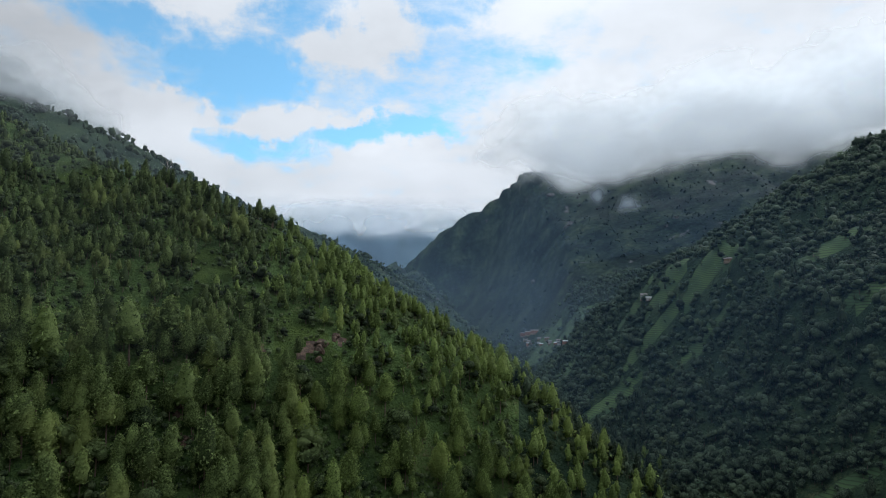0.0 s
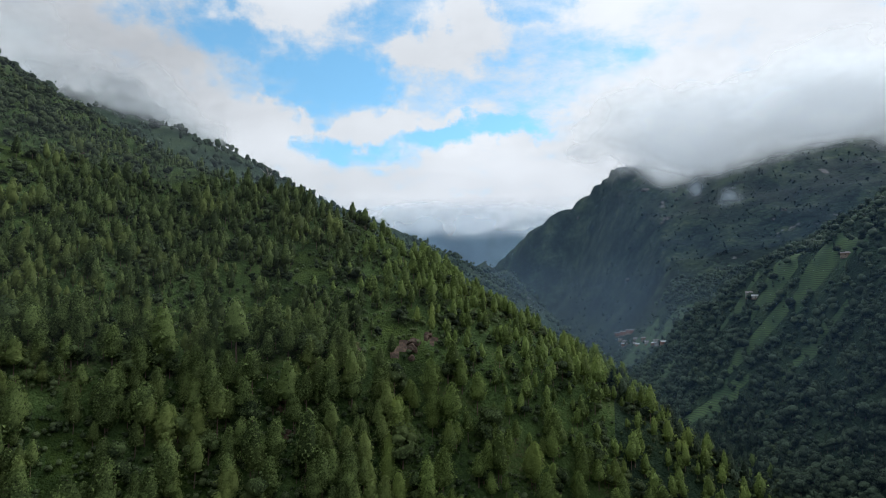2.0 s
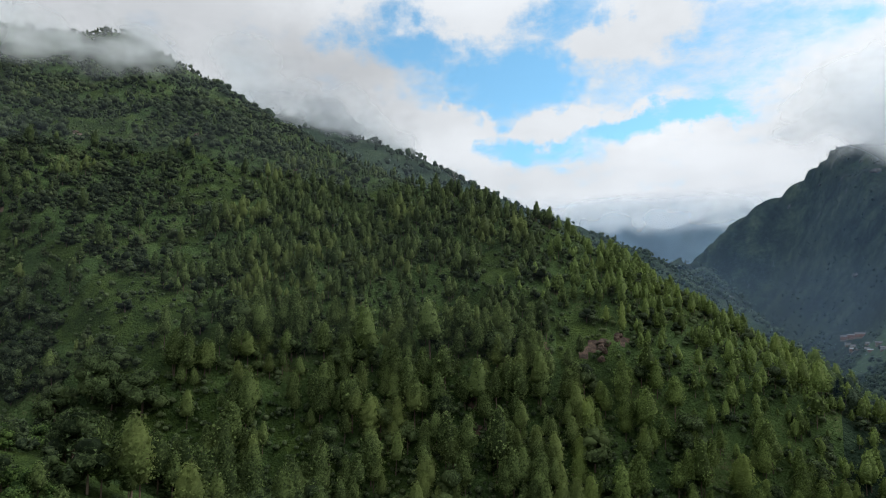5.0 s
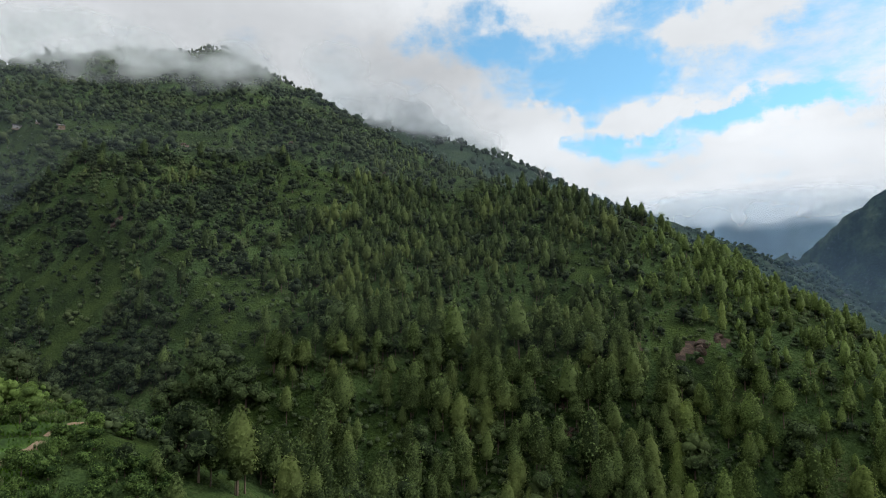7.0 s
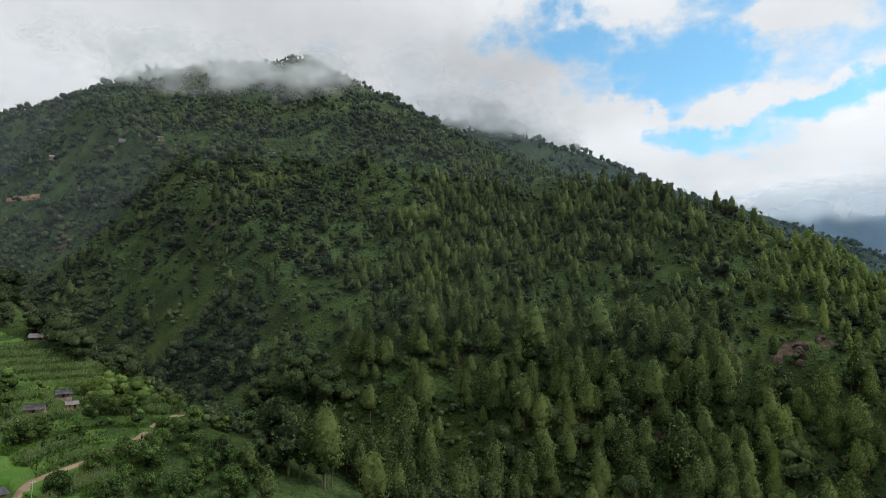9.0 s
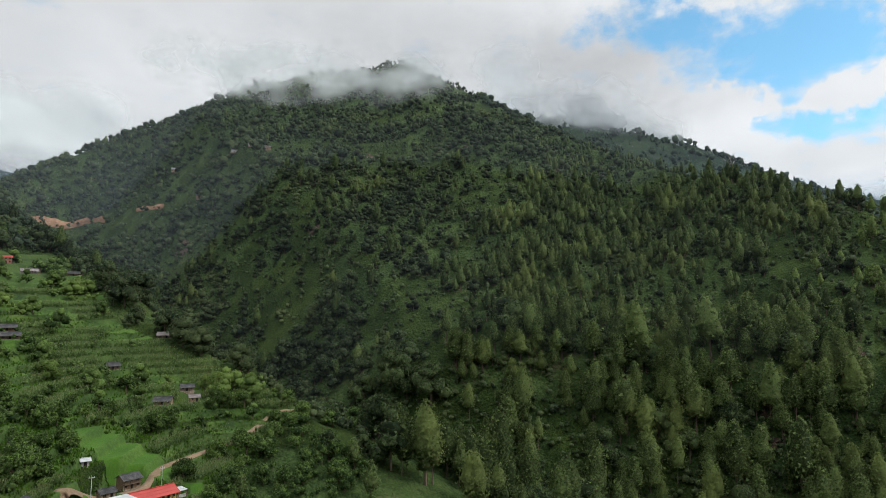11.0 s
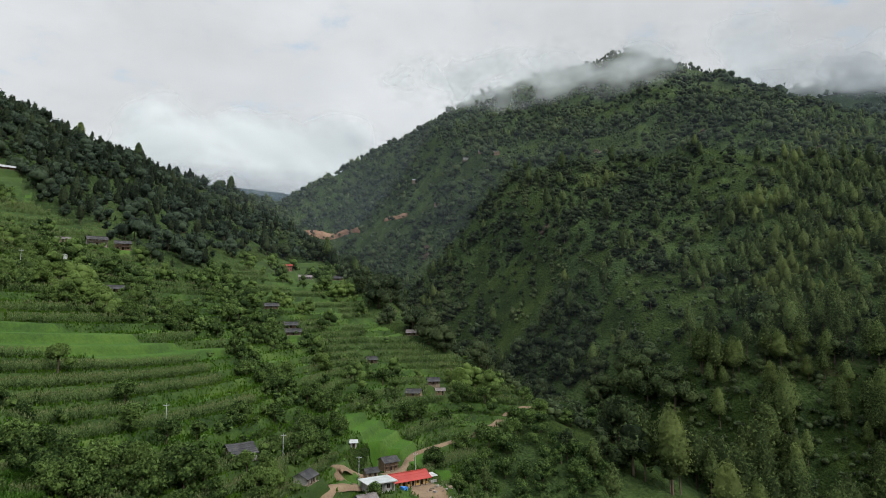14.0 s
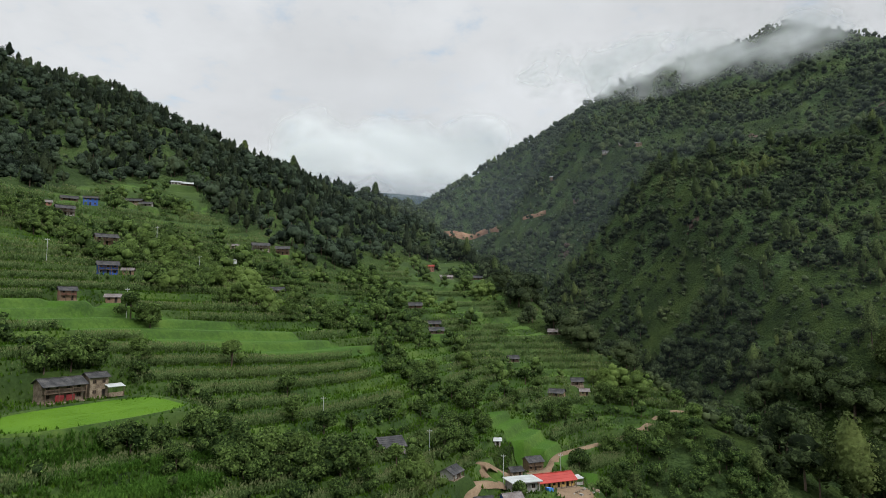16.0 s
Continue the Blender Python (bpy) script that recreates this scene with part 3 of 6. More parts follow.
# ---------------------------------------------------------------- trees
def clumps(rng, centres, out, size):
    """Leaf clumps: small triangles at the centres that lie over the crown's outside like loose scales."""
    n = len(centres)
    nrm = out + 0.80 * rng.normal(size=(n, 3))
    nrm /= np.linalg.norm(nrm, axis=1)[:, None]
    e = np.cross(nrm, rng.normal(size=(n, 3)))
    e /= np.linalg.norm(e, axis=1)[:, None] + 1e-9
    d = np.cross(nrm, e)
    s = size * rng.uniform(0.6, 1.3, size=(n, 1))
    a, b, c = centres - 0.4 * s * d - 0.5 * s * e, centres - 0.4 * s * d + 0.5 * s * e, centres + 0.6 * s * d
    return np.stack([a, b, c], 1).reshape(-1, 3), np.arange(3 * n).reshape(-1, 3)


def stick(p, q, r0, r1, sides=4):
    """A tapered limb from p to q."""
    p, q = np.asarray(p, float), np.asarray(q, float)
    d = q - p
    d = d / (np.linalg.norm(d) + 1e-9)
    u = np.cross(d, (0.3, 0.9, 0.2))
    u = u / np.linalg.norm(u)
    w = np.cross(d, u)
    ang = np.arange(sides) * 2 * np.pi / sides
    ring = np.cos(ang)[:, None] * u + np.sin(ang)[:, None] * w
    v = np.concatenate([p + ring * r0, q + ring * r1])
    f = []
    for i in range(sides):
        j = (i + 1) % sides
        f += [(i, j, sides + j), (i, sides + j, sides + i)]
    return v, np.array(f)


def join(pieces):
    v, f, base = [], [], 0
    for a, b in pieces:
        v.append(a), f.append(b + base)
        base += len(a)
    return np.concatenate(v), np.concatenate(f)


GOLD = (1 + math.sqrt(5)) / 2
BALL_V = np.array([(-1, GOLD, 0), (1, GOLD, 0), (-1, -GOLD, 0), (1, -GOLD, 0), (0, -1, GOLD), (0, 1, GOLD),
                   (0, -1, -GOLD), (0, 1, -GOLD), (GOLD, 0, -1), (GOLD, 0, 1), (-GOLD, 0, -1), (-GOLD, 0, 1)]) / math.hypot(1, GOLD)
BALL_F = [(a, b, c) for a in range(12) for b in range(a + 1, 12) for c in range(b + 1, 12)
          if max(np.linalg.norm(BALL_V[a] - BALL_V[b]), np.linalg.norm(BALL_V[b] - BALL_V[c]), np.linalg.norm(BALL_V[a] - BALL_V[c])) < 1.1]
BALL_F = np.array([(a, b, c) if np.dot(np.cross(BALL_V[b] - BALL_V[a], BALL_V[c] - BALL_V[a]), BALL_V[a]) > 0 else (a, c, b) for a, b, c in BALL_F])


def core(rng, lobes, squash):
    """The dense inside of a crown: an uneven twenty-sided lump in each lobe (x, y, z, radius)."""
    v, f = [], []
    for k, (x, y, z, r) in enumerate(lobes):
        turn = rng.uniform(0, 6.28)
        c, q = math.cos(turn), math.sin(turn)
        p = BALL_V * rng.uniform(0.80, 1.14, (12, 1)) * r
        f.append(BALL_F + 12 * k)
        v.append(np.stack([x + c * p[:, 0] - q * p[:, 1], y + q * p[:, 0] + c * p[:, 1], z + squash * p[:, 2]], -1))
    return np.concatenate(v), np.concatenate(f)


def pine_width(s):
    """Half width of a pine's crown, as a share of its height, from its base (0) to its tip (1)."""
    return 0.272 * np.clip(1 - s, 0, 1) ** 0.52 * np.clip(0.45 + 2.3 * s, 0, 1)


def pine_shape(rng, tall, n, size, limbs=6, sides=4, rings=5):
    """A hill pine: a bare lower stem and a loose, rounded cone of soft needle tufts with ragged branch ends."""
    lean = rng.normal(size=2) * 0.025
    stem = [stick((0, 0, -0.6), (lean[0] * tall, lean[1] * tall, tall * 0.93), 0.015 * tall, 0.004 * tall, sides)]
    base = rng.uniform(0.20, 0.36)
    # branch ends make the outline ragged
    ends, fall = rng.uniform(0, 6.28, 16), rng.uniform(0, 1, 16)

    def bulge(a, s):
        gap = np.cos(a[:, None] - ends[None, :]) - 6.0 * np.abs(s[:, None] - fall[None, :])
        return 0.74 + 0.34 * np.clip(gap.max(1), 0, 1)

    corners = 7 if rings > 4 else 5
    v, f = [], []
    for k in range(rings):
        s = np.full(corners, 0.02 + 0.93 * k / (rings - 1))
        a = np.arange(corners) * 2 * np.pi / corners + 0.6 * k
        r = tall * pine_width(s) * 0.84 * bulge(a, s) * rng.uniform(0.82, 1.12, corners) + 0.004 * tall
        h = tall * (base + (0.95 - base) * s)
        v += [(r[i] * math.cos(a[i]) + lean[0] * h[i], r[i] * math.sin(a[i]) + lean[1] * h[i], h[i] + tall * rng.uniform(-0.02, 0.02)) for i in range(corners)]
        if k:
            for i in range(corners):
                p, q = (k - 1) * corners + i, (k - 1) * corners + (i + 1) % corners
                f += [(p, q, q + corners), (p, q + corners, p + corners)]
    v.append((0, 0, tall * (base + 0.02)))
    f += [((i + 1) % corners, i, len(v) - 1) for i in range(corners)]
    s = rng.uniform(0, 1, n) ** 1.25
    a = rng.uniform(0, 6.28, n)
    r = tall * pine_width(s) * bulge(a, s) * (0.80 + 0.50 * rng.uniform(0, 1, n) ** 1.6)
    h = tall * (base + (0.98 - base) * s)
    c = np.stack([r * np.cos(a) + lean[0] * h, r * np.sin(a) + lean[1] * h, h], -1)
    out = np.stack([np.cos(a), np.sin(a), 0.35 + 0.9 * s * s], -1)
    for k in range(limbs):
        t = tall * (base + (0.9 - base) * fall[k])
        w = tall * float(pine_width(fall[k])) * 0.95
        stem.append(stick((lean[0] * t, lean[1] * t, t - 0.03 * tall), (w * math.cos(ends[k]), w * math.sin(ends[k]), t), 0.005 * tall, 0.002 * tall, 3))
    return join(stem), join([(np.array(v), np.array(f)), clumps(rng, c, out / np.linalg.norm(out, axis=1)[:, None], size)])


def broad_shape(rng, tall, n, size, limbs=5, sides=4, spread=0.36, lobes=8, fill=0.84, low=0.24):
    """A broadleaf tree: forked limbs and a rounded crown of several uneven lobes."""
    stem = [stick((0, 0, -0.6), (0.02 * tall, 0, tall * 0.5), 0.028 * tall, 0.014 * tall, sides)]
    heads = []
    for k in range(lobes):
        a = k * 2.4 + rng.uniform(0, 0.8)
        up = rng.uniform(0.0, 1.0) if k else 1.0
        out = tall * spread * (0.15 if k == 0 else 0.72 * math.sqrt(1.05 - up * up) * rng.uniform(0.6, 1.0))
        heads.append((out * math.cos(a), out * math.sin(a), tall * (low + (0.72 - low) * up), tall * rng.uniform(0.19, 0.27) * (8 / lobes) ** 0.4))
    for lx, ly, lz, lr in heads[:limbs]:
        stem.append(stick((0, 0, tall * 0.32), (lx * 0.8, ly * 0.8, lz), 0.012 * tall, 0.004 * tall, 3))
    L = np.array(heads)
    share = L[:, 3] ** 2
    pick = rng.choice(len(L), n, p=share / share.sum())
    whole = L[pick, :3] - np.array([0, 0, (low + 0.02) * tall])
    whole /= np.linalg.norm(whole, axis=1)[:, None] + 1e-6
    d = rng.normal(size=(n, 3)) + 0.9 * whole
    d /= np.linalg.norm(d, axis=1)[:, None]
    c = L[pick, :3] + d * L[pick, 3:4] * rng.uniform(0.80, 1.12, (n, 1)) * np.array([1.0, 1.0, 0.88])
    out = 0.5 * d + 0.6 * whole + np.array([0, 0, 0.15])
    out /= np.linalg.norm(out, axis=1)[:, None]
    return join(stem), join([core(rng, [(x, y, z, fill * r) for x, y, z, r in heads], 0.88), clumps(rng, c, out, size)])


def scatter(seed, count, az0, az1, r0, r1):
    """Random places, evenly spread over a sector of the plan."""
    rng = np.random.RandomState(seed)
    a = np.radians(rng.uniform(az0, az1, count))
    r = np.sqrt(rng.uniform(r0 * r0, r1 * r1, count))
    return r * np.sin(a), r * np.cos(a)


def slope_to_valley(x, y):
    """Positive where the ground faces the middle of the valley."""
    r = np.hypot(x, y)
    e = 12.0
    h0, h1 = bare_height(x - x / r * e, y - y / r * e), bare_height(x + x / r * e, y + y / r * e)
    return (h1 - h0) / (2 * e)


def stamp(name, shapes, x, y, scale, seed, mats, label, category, sink=0.0, stems=True):
    """A wood of many trees, joined into one object: stems and leaves of the shapes at the places."""
    rng = np.random.RandomState(seed)
    z = height(x, y) - sink
    turn = rng.uniform(0, 2 * np.pi, len(x))
    which = rng.randint(0, len(shapes), len(x))
    squeeze = rng.uniform(0.85, 1.2, len(x))
    V, F, S, base = [], [], [], 0
    for k, (stem, crown) in enumerate(shapes):
        i = np.where(which == k)[0]
        if len(i) == 0:
            continue
        if not stems:
            stem = (stem[0][:0], stem[1][:0])
        v = np.concatenate([stem[0], crown[0]])
        f = np.concatenate([stem[1], crown[1] + len(stem[0])])
        slot = np.concatenate([np.zeros(len(stem[1]), int), np.ones(len(crown[1]), int)])
        c, s = np.cos(turn[i])[:, None], np.sin(turn[i])[:, None]
        sc, sq = scale[i][:, None], squeeze[i][:, None]
        px = (v[None, :, 0] * c - v[None, :, 1] * s) * sc * sq + x[i][:, None]
        py = (v[None, :, 0] * s + v[None, :, 1] * c) * sc * sq + y[i][:, None]
        pz = v[None, :, 2] * sc + z[i][:, None]
        V.append(np.stack([px, py, pz], -1).reshape(-1, 3))
        F.append((f[None] + (np.arange(len(i)) * len(v))[:, None, None] + base).reshape(-1, 3))
        S.append(np.tile(slot, len(i)))
        base += len(i) * len(v)
    me = fast_mesh(name, np.concatenate(V), np.concatenate(F), mats, np.concatenate(S), smooth=True)
    return tagged(new(name, me), label, category, kind="stuff")


def shapes_of(maker, seed, number, tall, n, size, **kw):
    rng = np.random.RandomState(seed)
    return [maker(rng, tall * rng.uniform(0.9, 1.1), n, size, **kw) for _ in range(number)]


def wooded(x, y, seed):
    """Keeps the places where trees stand: off fields, roads, rock and water, thinned by glades."""
    rng = np.random.RandomState(seed)
    keep = terraced(x, y) < 0.3
    near_field = on_far_field(x * (1 + 10 / np.hypot(x, y)), y * (1 + 10 / np.hypot(x, y)), 1.1) | on_far_field(x, y)
    keep &= ~near_field | (rng.uniform(size=len(x)) < 0.25)
    az, r = np.degrees(np.arctan2(x, y)), np.hypot(x, y)
    keep &= ~((az > 6.6) & (az < 11.4) & (r > 1040) & (r < 1520)) | (rng.uniform(size=len(x)) < 0.22)
    for px, py, a in ROCKS:
        keep &= np.hypot(x - px, y - py) > a * 0.6
    keep &= near_line(x, y, ROADS + [CUT_ROAD]) > 7
    keep &= near_line(x, y, [RIVER]) > 11
    bare = glade(x, y)
    keep &= rng.uniform(size=len(x)) < np.where(bare > 0.5, 0.16, np.where(bare > 0.0, 0.55, 0.98))
    return keep


def pinewood(x, y):
    """1 on the pine-covered spur, 0 in the broadleaf valleys."""
    az, r = np.degrees(np.arctan2(x, y)), np.hypot(x, y)
    edge = np.interp(r, [200, 300, 420, 640, 800, 950], [-56, -52, -47, -40, -48, -56])
    return (az > edge + 4 * fbm(x, y, 60, 2)) & (r < 700) & (az < 18)


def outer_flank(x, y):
    """The spur's valley-side flank, where the pines take the sunlit tint."""
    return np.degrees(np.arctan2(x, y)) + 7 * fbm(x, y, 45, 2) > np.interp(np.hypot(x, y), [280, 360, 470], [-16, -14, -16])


def wood_zone(tag, seed, count, az0, az1, r0, r1, pine, broad, grow, leaf_mats, label, facing=-0.02):
    x, y = scatter(seed, count, az0, az1, r0, r1)
    ok = wooded(x, y, seed + 1)
    x, y = x[ok], y[ok]
    ok = slope_to_valley(x, y) > facing
    x, y = x[ok], y[ok]
    rng = np.random.RandomState(seed + 2)
    p = pinewood(x, y) & (rng.uniform(size=len(x)) < 0.66) | (rng.uniform(size=len(x)) < (0.38 if tag == "hill_top" else 0.10))
    for keep, shapes, mat, kind in ((p, pine, leaf_mats[0], "pine wood"), (~p, broad, leaf_mats[1], "forest")):
        if keep.sum() > 3:
            n = int(keep.sum())
            s = np.clip(rng.normal(0.95, 0.33, n), 0.35, 1.75) * grow
            if tag == "mountain_face":
                s = s * np.interp(np.hypot(x[keep], y[keep]), [600, 900], [1.0, 0.68])
            if tag == "spur_face" and shapes is broad:
                s = s * 0.76
            if shapes is broad:
                s = s * np.where(rng.uniform(size=n) < 0.35, 0.6, 1.0)
            # same pines on the outer flank, in needles with the sunlight painted in
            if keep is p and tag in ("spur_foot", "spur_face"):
                sunlit = outer_flank(x[keep], y[keep])
                stamp(tag + "_young_pines", shapes, x[keep][sunlit], y[keep][sunlit], s[sunlit], seed + 4, [bark, lit_pine_leaves], label + ", tall pines in a sunlit green", kind)
                keep, s = keep & ~outer_flank(x, y), s[~sunlit]
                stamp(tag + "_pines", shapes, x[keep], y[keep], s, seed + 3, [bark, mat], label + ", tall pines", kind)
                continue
            stamp(tag + ("_pines" if keep is p else "_broadleaf"), shapes, x[keep], y[keep], s, seed + 3, [bark, mat], label + (", tall pines" if keep is p else ", dense broadleaf trees"), kind, stems=shapes is not broad_c and shapes is not broad_d)


pines_a = shapes_of(pine_shape, 11, 8, 13, 330, 0.52, limbs=2, rings=6)
pines_b = shapes_of(pine_shape, 12, 8, 11.0, 64, 0.78, limbs=0, sides=3, rings=4)
pines_c = shapes_of(pine_shape, 13, 6, 9.5, 11, 1.15, limbs=0, sides=3, rings=3)
broad_a = shapes_of(broad_shape, 21, 8, 10, 330, 0.62, limbs=2, fill=0.80)
broad_b = shapes_of(broad_shape, 22, 8, 8.5, 66, 0.90, limbs=0, sides=3, lobes=5, fill=0.80)
broad_m = shapes_of(broad_shape, 27, 8, 8.5, 38, 1.05, limbs=0, sides=3, lobes=3, spread=0.42, fill=0.84)
broad_c = shapes_of(broad_shape, 23, 7, 8.0, 17, 1.25, limbs=0, sides=3, lobes=2, spread=0.46, fill=0.86)
broad_d = shapes_of(broad_shape, 24, 5, 9, 8, 1.6, limbs=0, sides=3, lobes=2, fill=0.9)

shrubs = shapes_of(broad_shape, 25, 6, 2.6, 5, 0.7, limbs=0, sides=3, lobes=1, spread=0.5)

wood_zone("gully_mouth", 90, 420, -61, -36, 178, 300, pines_a, broad_a, 1.15, (pine_leaves, gully_leaves), "broadleaf wood in the mouth of the gully", -9)
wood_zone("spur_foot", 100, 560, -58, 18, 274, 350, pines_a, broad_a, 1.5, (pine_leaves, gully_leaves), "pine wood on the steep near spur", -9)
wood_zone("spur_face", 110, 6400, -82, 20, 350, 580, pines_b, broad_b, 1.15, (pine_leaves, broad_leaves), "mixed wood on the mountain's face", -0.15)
wood_zone("mountain_face", 120, 15500, -92, -28, 580, 980, pines_c, broad_c, 0.92, (pine_leaves, broad_leaves), "forest on the upper mountain face", -0.3)
wood_zone("shoulder", 125, 1900, -91, -70, 740, 925, pines_c, broad_c, 0.85, (pine_leaves, broad_leaves), "forest on the steep shoulder below the summit", -0.5)
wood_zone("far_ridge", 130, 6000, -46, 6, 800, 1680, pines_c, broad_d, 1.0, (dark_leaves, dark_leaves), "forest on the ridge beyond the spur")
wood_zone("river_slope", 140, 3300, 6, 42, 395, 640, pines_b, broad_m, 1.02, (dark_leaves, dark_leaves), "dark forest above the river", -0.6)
wood_zone("spur_end", 85, 330, -70, -56, 132, 226, pines_a, broad_a, 0.52, (pine_leaves, field_leaves), "broadleaf wood on the nose below the fields", -9)
wood_zone("gully_side", 95, 950, -86, -57, 205, 420, pines_a, broad_a, 1.05, (pine_leaves, broad_leaves), "broadleaf wood down the gully sides", -9)
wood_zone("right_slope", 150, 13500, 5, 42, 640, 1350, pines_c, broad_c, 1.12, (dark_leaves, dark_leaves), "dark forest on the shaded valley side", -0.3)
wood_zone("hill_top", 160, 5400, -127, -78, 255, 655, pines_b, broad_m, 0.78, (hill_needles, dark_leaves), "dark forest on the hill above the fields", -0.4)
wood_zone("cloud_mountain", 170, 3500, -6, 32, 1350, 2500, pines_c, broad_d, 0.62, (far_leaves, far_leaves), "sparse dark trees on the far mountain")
x, y = scatter(180, 10500, -88, 20, 262, 700)
ok = (terraced(x, y) < 0.3) & (near_line(x, y, [RIVER]) > 11)
x2, y2 = scatter(185, 4200, -66, 12, 205, 330)
ok2 = (terraced(x2, y2) < 0.3) & (near_line(x2, y2, ROADS) > 3)
x, y = np.concatenate([x[ok], x2[ok2]]), np.concatenate([y[ok], y2[ok2]])
ok = np.ones(len(x), bool)
stamp("shrub_cover", shrubs, x[ok], y[ok], np.random.RandomState(182).uniform(0.5, 1.5, int(ok.sum())), 183, [bark, broad_leaves],
      "low green shrubs between the trees", "shrubs", stems=False)


def single_trees(name, maker, places, seed, kinds, label, group, tall, n, size, leaf, **kw):
    """Trees that can be told apart: each one a trunk and a crown under an empty."""
    rng = np.random.RandomState(seed)
    stock = []
    for k in range(kinds):
        stem, crown = maker(rng, tall, n, size, **kw)
        a, b = fast_mesh("trunk", *stem, [bark], smooth=True), fast_mesh("crown", *crown, [leaf], smooth=True)
        stock.append((a, b))
    for px, py, sc in places:
        a, b = stock[rng.randint(kinds)]
        root = new(name)
        root.location = (px, py, float(height(np.array([px]), np.array([py]))[0]))
        root.rotation_euler = (0, 0, rng.uniform(0, 6.28))
        root.scale = (sc * rng.uniform(0.9, 1.15), sc * rng.uniform(0.9, 1.15), sc)
        root.empty_display_size = 0.5
        tagged(root, label, "tree", group)
        for nm, me in (("trunk", a), ("crown", b)):
            o = new(nm, me)
            o.parent = root


OPEN_FIELDS = [(-221, 31, 14), (-212, 47, 14), (-216, 64, 12), (-182, -47, 16), (-187, -25, 16), (-155, -53, 12), (-182, -7, 14), (-175, -1, 12), (-159, -14, 12), (-200, -12, 14),
               (-265, 22, 12), (-240, 88, 10), (-205, 20, 9), (-160, -35, 14), (-145, -38, 9), (-170, -62, 8), (-235, 70, 14), (-228, 88, 9), (-222, 50, 10), (-250, 40, 12), (-245, 62, 10)]


def farm_places(seed, count, r0, r1, az0, az1, clear=1.0, front=True):
    """Places for trees among the fields: in hedge-like clusters on the banks, clear of houses, paddies and the road."""
    x, y = scatter(seed, count, az0, az1, r0, r1)
    keep = (terraced(x, y) > 0.3) & (near_line(x, y, ROADS) > 3.5 * clear) & (~np.isin(field_kind(x, y), (2, 4)))
    keep &= ~in_pad(x, y, 3.0)
    for hx, hy in HOUSE_PLACES:
        r = np.hypot(hx, hy)
        # stand beside or behind a house, not before its front
        keep &= np.hypot(x - hx, y - hy) > (6.5 if front else 4.6)
        if front:
            keep &= np.hypot(x - hx * (1 - 9 / r), y - hy * (1 - 9 / r)) > 6.0
    for fx, fy, fr in OPEN_FIELDS:
        keep &= (np.hypot(x - fx, y - fy) > fr) | (np.random.RandomState(seed + 7).uniform(size=count) < 0.12)
    clump = fbm(x - 40, y + 66, 42, 3)
    keep &= np.random.RandomState(seed + 1).uniform(size=count) < np.clip((clump + 0.02 + 0.10 * np.clip((np.hypot(x, y) - 200) / 60, 0, 1)) * (2.3 if front else 3.6), 0.04, 1)
    return x[keep], y[keep]


x, y = farm_places(300, 1500, 92, 250, -127, -57)
places = [(px, py, s) for px, py, s in zip(x, y, np.random.RandomState(301).uniform(0.5, 1.15, len(x)))][:215]
places += [(-110.5, -41.5, 0.75), (-108, -43.5, 0.65), (-113, -37, 1.0), (-119, -32, 1.3), (-116, -30, 1.1), (-117, -25, 1.35), (-118, -20, 1.3), (-121, -14, 1.2), (-127, -9, 1.1), (-122, -7, 1.3),
           (-112, -26, 1.0), (-116, -13, 1.15), (-109, -33, 0.9), (-113, -20, 1.1), (-130, -60, 1.2), (-135, -58, 1.1), (-126, -63, 1.2), (-143, -52, 0.9),
           (-161, -61, 1.2), (-163, -57, 1.1), (-150, -21, 1.0), (-138, -18, 1.0), (-151, 18, 1.2), (-131, 9, 1.0), (-127, 6, 1.2),
           (-180, 68, 1.1), (-175, 74, 1.2), (-175, 82, 1.2), (-164, 65, 1.0), (-155, 57, 0.8), (-182, 95, 1.2), (-170, 78, 0.9), (-186, 88, 1.1),
           (-168, 70, 0.8), (-184, 76, 0.9), (-139.6, 31.6, 0.7), (-178, 90, 1.0), (-160, 62, 0.8), (-158, 18, 1.1), (-155, 21, 1.0), (-163, 22, 1.1), (-190, 14, 1.2), (-197, 17, 1.1), (-135, 4, 0.8)]
single_trees("broadleaf_tree", broad_shape, places, 302, 8, "leafy green broadleaf tree among terraced fields", "trees among the fields", 6.0, 900, 0.42,
             field_leaves, limbs=5, sides=6, spread=0.44, lobes=9, fill=0.80, low=0.30)
x, y = farm_places(310, 3000, 200, 430, -127, -57)
stamp("field_trees", broad_b, x, y, np.random.RandomState(311).uniform(0.4, 0.95, len(x)), 312, [bark, field_leaves], "many leafy trees between the upper fields", "trees")
x, y = farm_places(320, 6200, 90, 330, -127, -57, 0.7, False)
stamp("field_shrubs", shapes_of(broad_shape, 26, 6, 2.4, 18, 0.60, limbs=0, sides=3, lobes=2, spread=0.5, fill=0.8), x, y, np.random.RandomState(321).uniform(0.4, 1.2, len(x)), 322,
      [bark, field_leaves], "green shrubs on the terrace banks", "shrubs", stems=False)
x, y = scatter(330, 700, -50, 14, 268, 352)
ok = pinewood(x, y) & wooded(x, y, 331)
places = [(px, py, s) for px, py, s in zip(x[ok], y[ok], np.random.RandomState(332).uniform(0.5, 1.12, int(ok.sum())))][:250]
# single pines on the flank get the lit needle colour too
sunlit = [bool(outer_flank(np.array([px]), np.array([py]))[0]) for px, py, _ in places]
single_trees("pine_tree", pine_shape, [p for p, k in zip(places, sunlit) if not k], 333, 8, "tall pine with a soft, rounded green crown on the spur", "pines on the near spur", 21, 1200, 0.62,
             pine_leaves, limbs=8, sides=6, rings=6)
